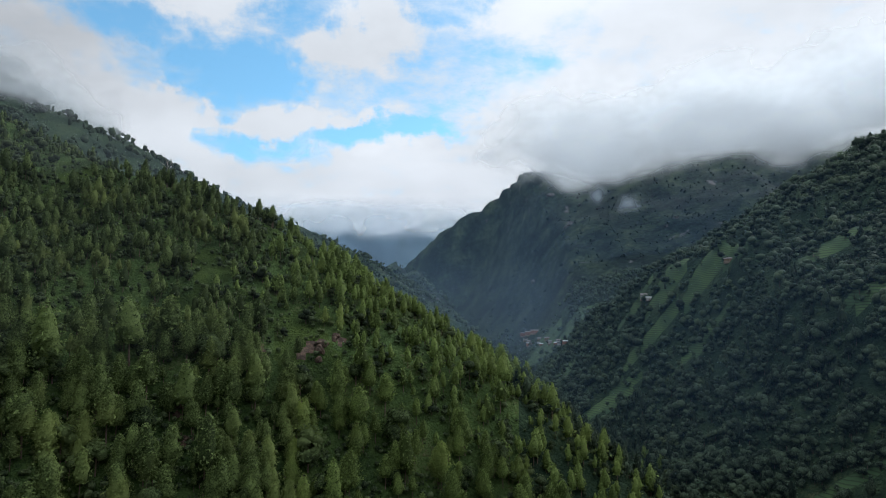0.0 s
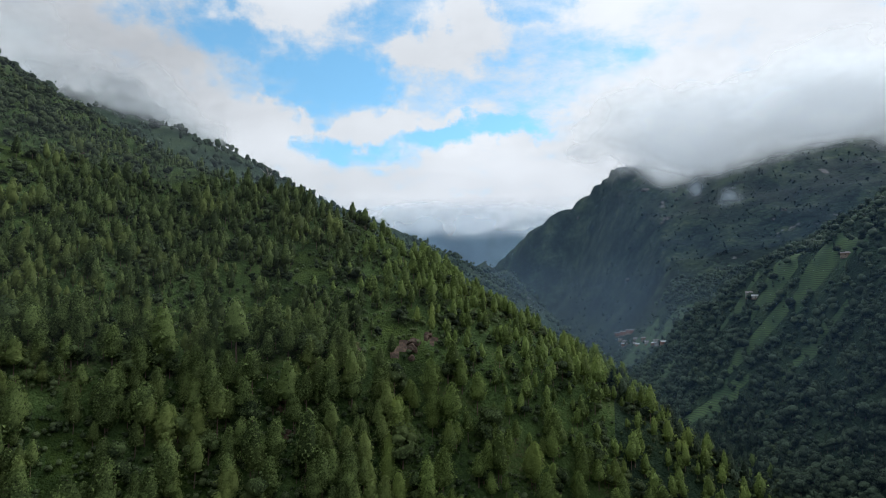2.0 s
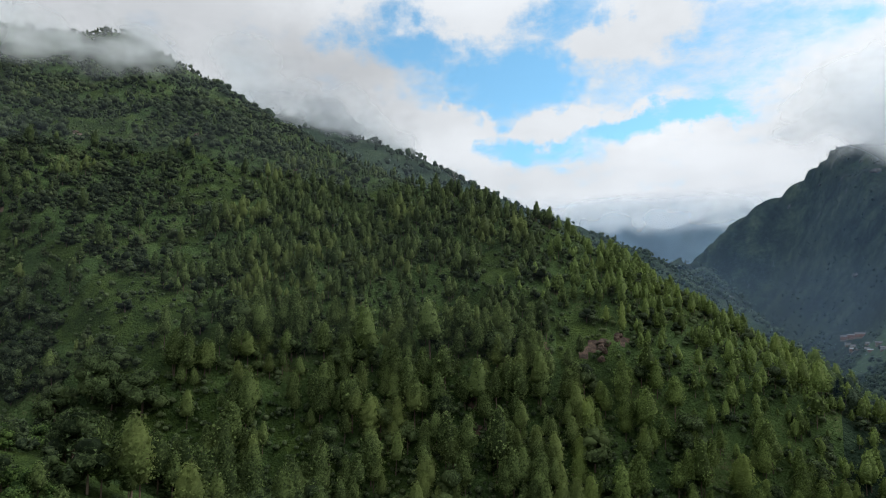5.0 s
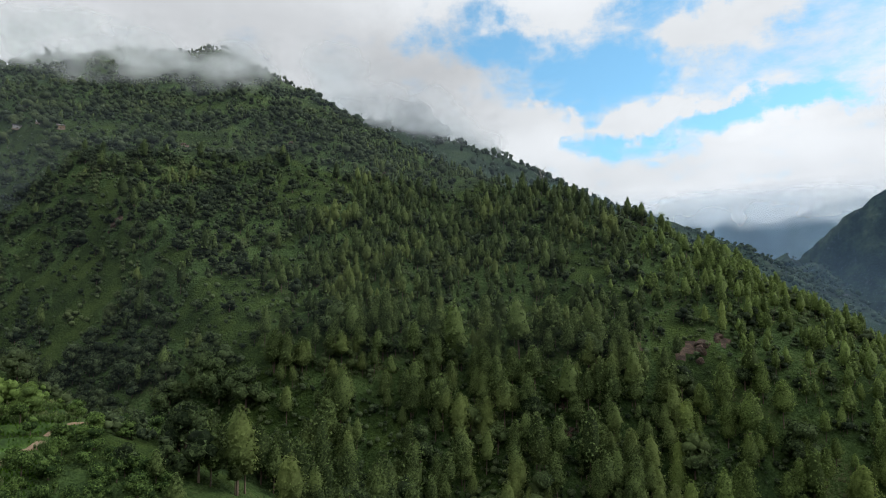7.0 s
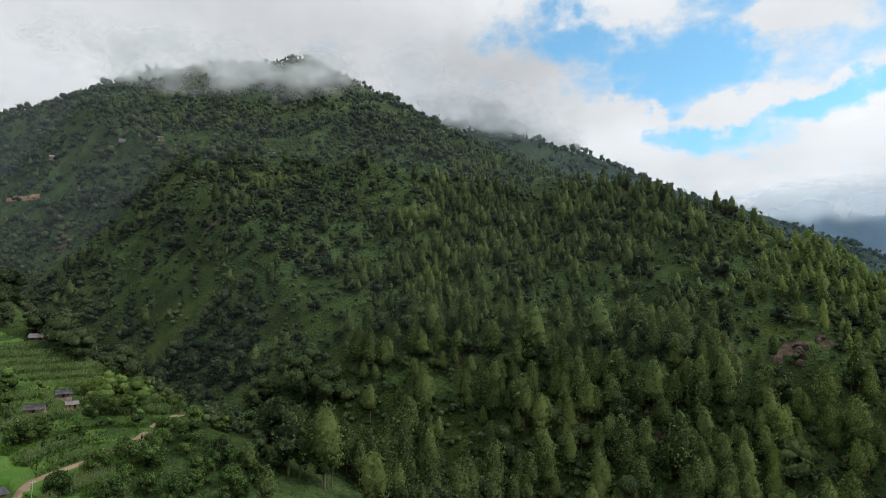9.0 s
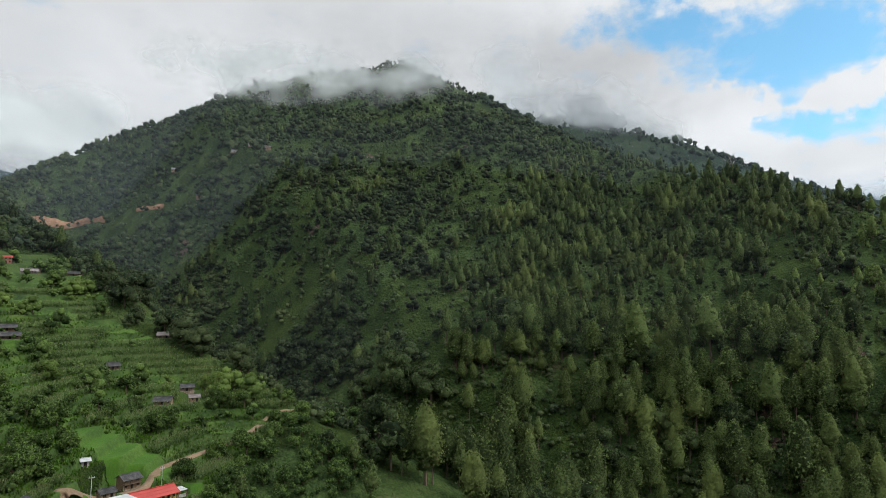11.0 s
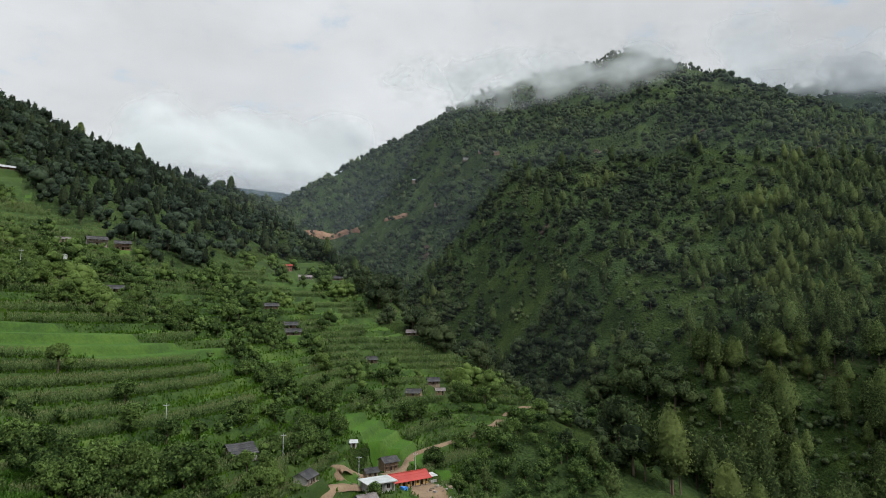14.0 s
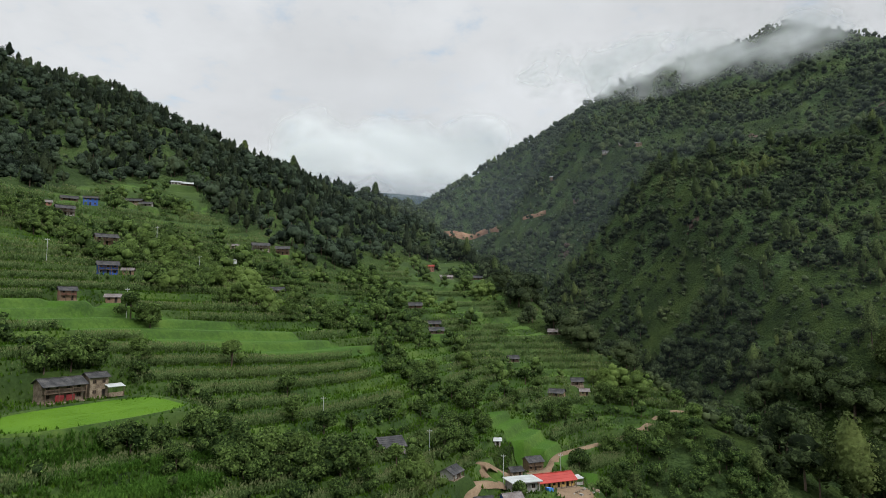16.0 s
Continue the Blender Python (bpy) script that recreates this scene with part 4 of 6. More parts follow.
single_trees("pine_tree", pine_shape, [p for p, k in zip(places, sunlit) if k], 334, 6, "tall pine in a brighter, sunlit green on the valley flank", "young pines on the near spur", 21, 1200, 0.62,
             lit_pine_leaves, limbs=8, sides=6, rings=6)

# maize
def maize_shape(rng, tall):
    c = []
    for k in range(5):
        a = k * 2.4 + rng.uniform(0, 1)
        h = tall * rng.uniform(0.15, 0.6)
        d = np.array([math.cos(a), math.sin(a), 0]) * 0.5
        s = np.array([-math.sin(a), math.cos(a), 0]) * 0.15
        p = np.array([0, 0, h])
        c.append(np.array([p - s, p + s, p + d + (0, 0, 0.45 * tall * rng.uniform(0.4, 1))]))
    c.append(np.array([(-0.06, 0, 0), (0.06, 0, 0), (0, 0, tall)]))
    v = np.concatenate(c)
    top = np.array([(-0.10, 0.05, tall), (0.10, -0.05, tall), (0.03, 0.08, tall + 0.38), (0.05, 0.10, tall * 0.95), (-0.05, -0.10, tall * 0.95), (-0.08, 0, tall + 0.3)])
    return (top, np.arange(6).reshape(-1, 3)), (v, np.arange(len(v)).reshape(-1, 3))


rng = np.random.RandomState(400)
corn = [maize_shape(rng, 2.0) for _ in range(6)]
for tag, seed, count, r0, r1, sc in (("maize_near", 401, 72000, 92, 190, 1.0), ("maize_far", 405, 70000, 190, 320, 1.25)):
    x, y = scatter(seed, count, -126, -58, r0, r1)
    ok = (terraced(x, y) > 0.6) & (field_kind(x, y) == 1) & (near_line(x, y, ROADS) > 2.2)
    for hx, hy in HOUSE_PLACES:
        ok &= np.hypot(x - hx, y - hy) > 5
    share = tread_share(x, y)
    ok &= ~in_pad(x, y, 1.5) & (share > 0.06) & (share < 0.58)
    x, y = x[ok], y[ok]
    stamp(tag, corn, x, y, np.random.RandomState(seed + 1).uniform(0.75, 1.1, len(x)) * sc, seed + 2, [maize_tassel, corn_leaves],
          "dense rows of grey-green maize on terraces", "maize")

x, y = scatter(409, 7500, -121, -103, 95, 122)
ok = ~in_pad(x, y, 0.5) & (fbm(x, y, 9, 2) < 0.25)
stamp("young_maize", corn, x[ok], y[ok], np.random.RandomState(410).uniform(0.6, 0.95, int(ok.sum())), 411, [young_maize, young_maize], "fresh green maize below the rice paddy", "maize", stems=False)

# grass and low crops on the treads
def tuft_shape(rng):
    c = []
    for k in range(3):
        a = rng.uniform(0, 6.28)
        d, s = np.array([math.cos(a), math.sin(a), 0]), np.array([-math.sin(a), math.cos(a), 0]) * 0.22
        c.append(np.array([-s, s, d * 0.22 + (0, 0, rng.uniform(0.45, 0.8))]))
    v = np.concatenate(c)
    return (v[:3] * 0, np.array([[0, 1, 2]])), (v, np.arange(9).reshape(-1, 3))


rng = np.random.RandomState(450)
tufts = [tuft_shape(rng) for _ in range(6)]
x, y = scatter(451, 16000, -126, -58, 86, 240)
ok = (terraced(x, y) > 0.5) & ~np.isin(field_kind(x, y), (2, 4)) & (near_line(x, y, ROADS) > 2.0) & ~in_pad(x, y, 0.5)
for hx, hy in HOUSE_PLACES:
    ok &= np.hypot(x - hx, y - hy) > 4
x, y = x[ok], y[ok]
x2, y2 = scatter(455, 20000, -124, -66, 86, 200)
ok = (near_line(x2, y2, ROADS) > 1.6) & ~((np.abs(x2 + 148) < 7) & (np.abs(y2 - 47) < 4)) & ~np.isin(field_kind(x2, y2), (2, 4))
for hx, hy in HOUSE_PLACES:
    ok &= np.hypot(x2 - hx, y2 - hy) > 3.2
x3, y3 = scatter(457, 60000, -126, -58, 95, 290)
ok3 = (terraced(x3, y3) > 0.5) & ~np.isin(field_kind(x3, y3), (2, 4)) & (tread_share(x3, y3) > 0.60) & (near_line(x3, y3, ROADS) > 2.0) & ~in_pad(x3, y3, 0.5)
for hx, hy in HOUSE_PLACES:
    ok3 &= np.hypot(x3 - hx, y3 - hy) > 4
x, y = np.concatenate([x, x2[ok], x3[ok3]]), np.concatenate([y, y2[ok], y3[ok3]])
stamp("field_grass", tufts, x, y, np.random.RandomState(452).uniform(0.6, 1.2, len(x)), 453, [grass_blades, grass_blades], "green grass and low crops on the terraces", "grass", stems=False)


# the flooded rice field before the old house: a level sheet inside a low bund, with rice standing in it
PADDY_X, PADDY_Y, PADDY_TURN, PADDY_LEVEL = -115.0, -49.0, radians(-36), -17.35


def in_paddy(u, a):
    """The paddy's rounded outline at angle a, scaled by u."""
    ca, sa = np.cos(a), np.sin(a)
    px = 17.5 * u * np.sign(ca) * np.abs(ca) ** 0.62 * (1 + 0.06 * np.sin(3 * a + 1))
    py = 6.6 * u * np.sign(sa) * np.abs(sa) ** 0.75 * (1 + 0.10 * np.sin(2 * a + 0.5))
    c, s_ = math.cos(PADDY_TURN), math.sin(PADDY_TURN)
    return PADDY_X + px * c - py * s_, PADDY_Y + px * s_ + py * c, PADDY_LEVEL - 0.95 * np.clip(py / 6.5, -1.1, 1.1)


ang = np.linspace(0, 2 * np.pi, 96, endpoint=False)
rows = []
for u, lift in ((0.02, 0.16), (0.35, 0.16), (0.7, 0.16), (0.96, 0.16), (0.985, 0.40), (1.015, 0.40), (1.09, -1.2)):
    px, py, pz = in_paddy(u, ang)
    rows.append(np.stack([px, py, pz + lift], -1))
i = np.arange(96)
j = (i + 1) % 96
quads = np.concatenate([np.stack([k * 96 + i, k * 96 + j, (k + 1) * 96 + j, (k + 1) * 96 + i], -1) for k in range(6)])
me = fast_mesh("rice_paddy", np.concatenate(rows), quads, [paddy, riser], np.repeat([0, 0, 0, 1, 1, 1], 96), smooth=True)
tagged(new("rice_paddy", me), "bright green flooded rice paddy with a grassy bund", "rice paddy", kind="structure")
rng = np.random.RandomState(470)
u, a = np.sqrt(rng.uniform(0, 0.92, 5000)), rng.uniform(0, 6.283, 5000)
x, y, _ = in_paddy(u, a)
path = np.abs((x - PADDY_X) * 0.42 + (y - PADDY_Y) * 0.91 + 1.2 * np.sin(x * 0.22)) > 0.55
x, y = x[path], y[path]
me = stamp("rice_plants", tufts, x, y, np.random.RandomState(471).uniform(0.10, 0.17, len(x)), 472, [rice_blades, rice_blades], "bright green rice standing in the paddy", "rice", stems=False, sink=-0.15)

# ---------------------------------------------------------------- houses
slate = two_scale("slate_roof", [(0, (0.020, 0.021, 0.024)), (0.6, (0.050, 0.050, 0.052)), (1, (0.095, 0.09, 0.084))], 0.5, 4.0, rough=0.85, bump=0.6, distance=0.05)
red_tin = two_scale("red_painted_tin", [(0, (0.26, 0.030, 0.024)), (1, (0.36, 0.050, 0.040))], 0.3, 5.0, rough=0.5, bump=0.15, distance=0.02)
white_tin = two_scale("pale_metal_sheet", [(0, (0.30, 0.32, 0.32)), (1, (0.48, 0.50, 0.50))], 0.4, 5.0, rough=0.45, bump=0.15, distance=0.02)
rust_tin = two_scale("weathered_metal_sheet", [(0, (0.10, 0.08, 0.075)), (1, (0.22, 0.20, 0.20))], 0.4, 5.0, rough=0.6, bump=0.2, distance=0.02)
stone_wall = two_scale("rubble_stone_wall", [(0, (0.09, 0.068, 0.05)), (0.5, (0.19, 0.148, 0.108)), (1, (0.32, 0.26, 0.20))], 0.9, 4.5, bump=0.9, distance=0.08)
mud_wall = two_scale("ochre_mud_plaster", [(0, (0.13, 0.085, 0.052)), (1, (0.26, 0.18, 0.12))], 0.6, 4.0, bump=0.4, distance=0.04)
red_wall = two_scale("red_mud_plaster", [(0, (0.17, 0.08, 0.058)), (1, (0.30, 0.15, 0.11))], 0.6, 4.0, bump=0.4, distance=0.04)
yellow_wall = two_scale("yellow_painted_plaster", [(0, (0.46, 0.30, 0.10)), (1, (0.66, 0.46, 0.18))], 0.5, 4.0, bump=0.2, distance=0.03)
blue_wall = two_scale("blue_painted_boards", [(0, (0.025, 0.065, 0.24)), (1, (0.05, 0.12, 0.36))], 0.8, 5.0, bump=0.3, distance=0.03)
white_wall = two_scale("limewashed_wall", [(0, (0.22, 0.21, 0.195)), (1, (0.42, 0.41, 0.385))], 0.6, 4.0, bump=0.3, distance=0.03)
grey_wall = two_scale("bare_concrete", [(0, (0.20, 0.20, 0.19)), (1, (0.38, 0.37, 0.35))], 0.5, 4.0, bump=0.3, distance=0.03)
old_wood = two_scale("weathered_timber", [(0, (0.06, 0.042, 0.03)), (1, (0.17, 0.125, 0.09))], 1.0, 7.0, stretch=(1, 1, 0.25), bump=0.4, distance=0.02)
# near-black colour that stands for the darkness inside openings
dark_inside = two_scale("dark_interior_panel", [(0, (0.012, 0.011, 0.010)), (1, (0.035, 0.03, 0.026))], 1.0, 6.0)
red_cloth = two_scale("red_cloth", [(0, (0.12, 0.015, 0.018)), (1, (0.22, 0.03, 0.03))], 2.0, 9.0)
blue_sheet = two_scale("blue_plastic_sheet", [(0, (0.03, 0.16, 0.50)), (1, (0.08, 0.28, 0.65))], 1.0, 5.0, rough=0.4)


def box_mesh(*boxes):
    """Vertices and faces of boxes (x0, x1, y0, y1, z0, z1), joined."""
    v, f = [], []
    for x0, x1, y0, y1, z0, z1 in boxes:
        b = len(v)
        v += [(x0, y0, z0), (x1, y0, z0), (x1, y1, z0), (x0, y1, z0), (x0, y0, z1), (x1, y0, z1), (x1, y1, z1), (x0, y1, z1)]
        f += [tuple(b + i for i in q) for q in ((3, 2, 1, 0), (4, 5, 6, 7), (0, 1, 5, 4), (1, 2, 6, 5), (2, 3, 7, 6), (3, 0, 4, 7))]
    return v, f


def block(name, parent, mat, *boxes, label=""):
    return part(name, *box_mesh(*boxes), mat, parent, label)


def holed_wall(x0, x1, z0, z1, y0, y1, holes):
    """Boxes of a wall along x with rectangular openings (hx0, hx1, hz0, hz1), in order along x."""
    out, at = [], x0
    for a, b, c, d in holes:
        out.append((at, a, y0, y1, z0, z1))
        if c > z0:
            out.append((a, b, y0, y1, z0, c))
        if d < z1:
            out.append((a, b, y0, y1, d, z1))
        at = b
    out.append((at, x1, y0, y1, z0, z1))
    return out


def roof_slope(name, parent, mat, x0, x1, y_low, y_high, z_low, z_high, courses, thick=0.09, seed=0):
    """One roof slope laid in overlapping courses, each a slab stepped over the one below it, with a slight sag."""
    rng = random.Random(seed)
    profile = []
    for k in range(courses):
        lift = 0.04 + 0.02 * rng.random()
        profile += [(k / courses, thick + lift), ((k + 1) / courses, thick)]
    profile += [(1.0, 0.0), (0.0, 0.0)]
    n, m = 6, len(profile)
    v, f = [], []
    for i in range(n + 1):
        sag = -0.10 * math.sin(math.pi * i / n) * (x1 - x0) / 10 + rng.uniform(-0.015, 0.015)
        for t, up in profile:
            v.append((x0 + (x1 - x0) * i / n, y_low + (y_high - y_low) * t, z_low + (z_high - z_low) * t + up + sag * t))
    for i in range(n):
        for k in range(m):
            a, b = i * m + k, i * m + (k + 1) % m
            f.append((a, a + m, b + m, b))
    f += [tuple(range(m)), tuple(range((n + 1) * m - 1, n * m - 1, -1))]
    return part(name, v, f, mat, parent)


def gable(name, parent, mat, x0, x1, y0, y1, z0, z1):
    """A triangular wall between x0 and x1 above the eaves."""
    ym = (y0 + y1) / 2
    v = [(x0, y0, z0), (x0, y1, z0), (x0, ym, z1), (x1, y0, z0), (x1, y1, z0), (x1, ym, z1)]
    return part(name, v, [(0, 2, 1), (3, 4, 5), (0, 3, 5, 2), (1, 2, 5, 4), (0, 1, 4, 3)], mat, parent)


def window_in(parent, x0, x1, z0, z1, y, side=-1, frame_mat=None):
    """A timber window set in an opening of the front: frame, middle bar and a near-black panel behind for the unlit
    room.
    """
    w = new("window")
    w.parent = parent
    fm = frame_mat or old_wood
    t = 0.09
    block("window_frame", w, fm, (x0, x0 + t, y - 0.05, y + 0.1, z0, z1), (x1 - t, x1, y - 0.05, y + 0.1, z0, z1),
          (x0 + t, x1 - t, y - 0.05, y + 0.1, z0, z0 + t), (x0 + t, x1 - t, y - 0.05, y + 0.1, z1 - t, z1),
          ((x0 + x1) / 2 - 0.04, (x0 + x1) / 2 + 0.04, y - 0.03, y + 0.08, z0 + t, z1 - t))
    block("pane", w, dark_inside, (x0 + t, x1 - t, y + 0.12, y + 0.16, z0 + t, z1 - t))
    return w


def door_in(parent, x0, x1, z0, z1, y, mat=None):
    d = new("door")
    d.parent = parent
    t = 0.1
    block("door_frame", d, old_wood, (x0, x0 + t, y - 0.05, y + 0.12, z0, z1), (x1 - t, x1, y - 0.05, y + 0.12, z0, z1), (x0 + t, x1 - t, y - 0.05, y + 0.12, z1 - t, z1))
    block("door_leaf", d, mat or dark_inside, (x0 + t, x1 - t, y + 0.14, y + 0.19, z0, z1 - t))
    return d


def ground_at(x, y):
    return float(height(np.array([x], float), np.array([y], float))[0])


def stand(name, x, y, twist, label, category="house", group="", lift=0.0, size=1.0):
    """An empty at a thing's base, its front towards the valley's middle and turned by twist degrees."""
    root = new(name)
    az = math.degrees(math.atan2(x, y))
    root.location = (x, y, ground_at(x, y) + lift)
    root.rotation_euler = (0, 0, radians(-az + twist))
    root.empty_display_size = 0.5
    root.scale = (size, size, size)
    return tagged(root, label, category, group)


def farmhouse(x, y, twist, length, depth, floors, wall, roof, label, upper=None, veranda=True, pitch=0.52, name="farmhouse", lift=0.0,
              doors=1, windows=2, group="farmhouses on the terraces", courses=7, floor_h=1.95, posts=4, porch=1.2, size=0.8, deep=1.6):
    """A hill farmhouse: plinth, walls with openings, a gabled roof in courses, and an open timber veranda along the front."""
    h = stand(name, x, y, twist, label, "house", group, lift, size)
    L, D, t = length / 2, depth / 2, 0.35
    H = floors * floor_h
    block("plinth", h, stone_wall, (-L - 0.3, L + 0.3, -D - (porch if veranda else 0.3) - 0.2, D + 0.3, -deep, 0.12))
    for k in range(floors):
        z0, z1 = 0.12 + k * floor_h, 0.12 + (k + 1) * floor_h
        mat = upper if (upper is not None and k > 0) else wall
        holes = []
        slots = doors + windows if k == 0 else windows + 1
        for i in range(slots):
            c = -L + length * (i + 0.5) / slots
            is_door = k == 0 and (i == slots // 2 if doors == 1 else i % 2 == 0)
            holes.append((c - 0.45, c + 0.45, z0, z0 + 1.8) if is_door else (c - 0.42, c + 0.42, z0 + 0.75, z0 + 1.65))
        block("front_wall", h, mat, *holed_wall(-L, L, z0, z1, -D, -D + t, holes))
        for a, b, c, d in holes:
            if c == z0:
                door_in(h, a, b, c, d, -D)
            else:
                window_in(h, a, b, c, d, -D)
        block("back_wall", h, mat, (-L, L, D - t, D, z0, z1))
        block("side_wall", h, mat, (-L, -L + t, -D + t, D - t, z0, z1))
        block("side_wall", h, mat, (L - t, L, -D + t, D - t, z0, z1))
    top = H + 0.12
    rise = depth / 2 * pitch
    out = (porch + 0.25) if veranda else 0.55
    low = top - out * pitch
    gable("gable_wall", h, upper or wall, -L, -L + t, -D, D, top, top + rise)
    gable("gable_wall", h, upper or wall, L - t, L, -D, D, top, top + rise)
    seed = int(abs(x * 7 + y * 3))
    roof_slope("roof_slope", h, roof, -L - 0.5, L + 0.5, -D - out, 0.0, low, top + rise, courses, seed=seed)
    roof_slope("roof_slope", h, roof, -L - 0.5, L + 0.5, D + 0.5, 0.0, top - 0.5 * pitch, top + rise, courses, seed=seed + 1)
    block("ridge_cap", h, roof, (-L - 0.5, L + 0.5, -0.18, 0.18, top + rise + 0.06, top + rise + 0.16))
    if veranda:
        for i in range(posts):
            px = -L + 0.1 + (length - 0.2) * i / (posts - 1)
            block("post", h, old_wood, (px - 0.08, px + 0.08, -D - porch - 0.08, -D - porch + 0.08, 0.12, top - porch * pitch + 0.02))
        if floors > 1:
            zb = 0.12 + floor_h
            block("balcony_floor", h, old_wood, (-L, L, -D - porch - 0.12, -D, zb - 0.12, zb))
            block("balcony_rail", h, old_wood, (-L, L, -D - porch - 0.14, -D - porch - 0.09, zb + 0.75, zb + 0.85))
            for i in range(int(length / 0.8)):
                bx = -L + 0.3 + 0.8 * i
                block("baluster", h, old_wood, (bx - 0.03, bx + 0.03, -D - porch - 0.13, -D - porch - 0.1, zb, zb + 0.75))
    return h


def lean_to(parent, x0, x1, y0, y1, z0, z_low, z_high, roof, wall=None, name="lean_to_roof"):
    """A single sheet roof on posts against a house."""
    roof_slope(name, parent, roof, x0, x1, y0, y1, z_low, z_high, 3)
    for px in (x0 + 0.25, x1 - 0.25):
        block("post", parent, old_wood, (px - 0.07, px + 0.07, y0 + 0.25, y0 + 0.39, z0, z_low + 0.05))
    if wall is not None:
        block("low_wall", parent, wall, (x0 + 0.1, x1 - 0.1, y0 + 0.45, y0 + 0.7, z0, z0 + 1.0))


# the old two-part house beside the rice field
old_house = farmhouse(-121.6, -58.0, 24, 8.8, 4.4, 2, stone_wall, slate, "old stone farmhouse with slate roof beside the rice field", veranda=True, porch=1.3, courses=8,
                      windows=3, floor_h=2.1, pitch=0.45, group="", lift=0.1)
block("hanging_cloth", old_house, red_cloth, (-2.2, -0.4, -3.55, -3.48, 0.25, 1.75), label="dark red cloth hung under the balcony")
block("hanging_cloth", old_house, red_cloth, (0.1, 1.9, -3.55, -3.48, 0.35, 1.7), label="dark red cloth hung under the balcony")
tower = farmhouse(-126.6, -53.9, 24, 4.2, 4.4, 2, stone_wall, slate, "taller stone house with slate roof against the farmhouse", veranda=False, windows=1, courses=7,
                  floor_h=2.35, pitch=0.42, group="", lift=0.2)
lean_to(tower, 1.2, 5.2, -4.4, -2.0, 0.0, 2.3, 2.9, white_tin, stone_wall)

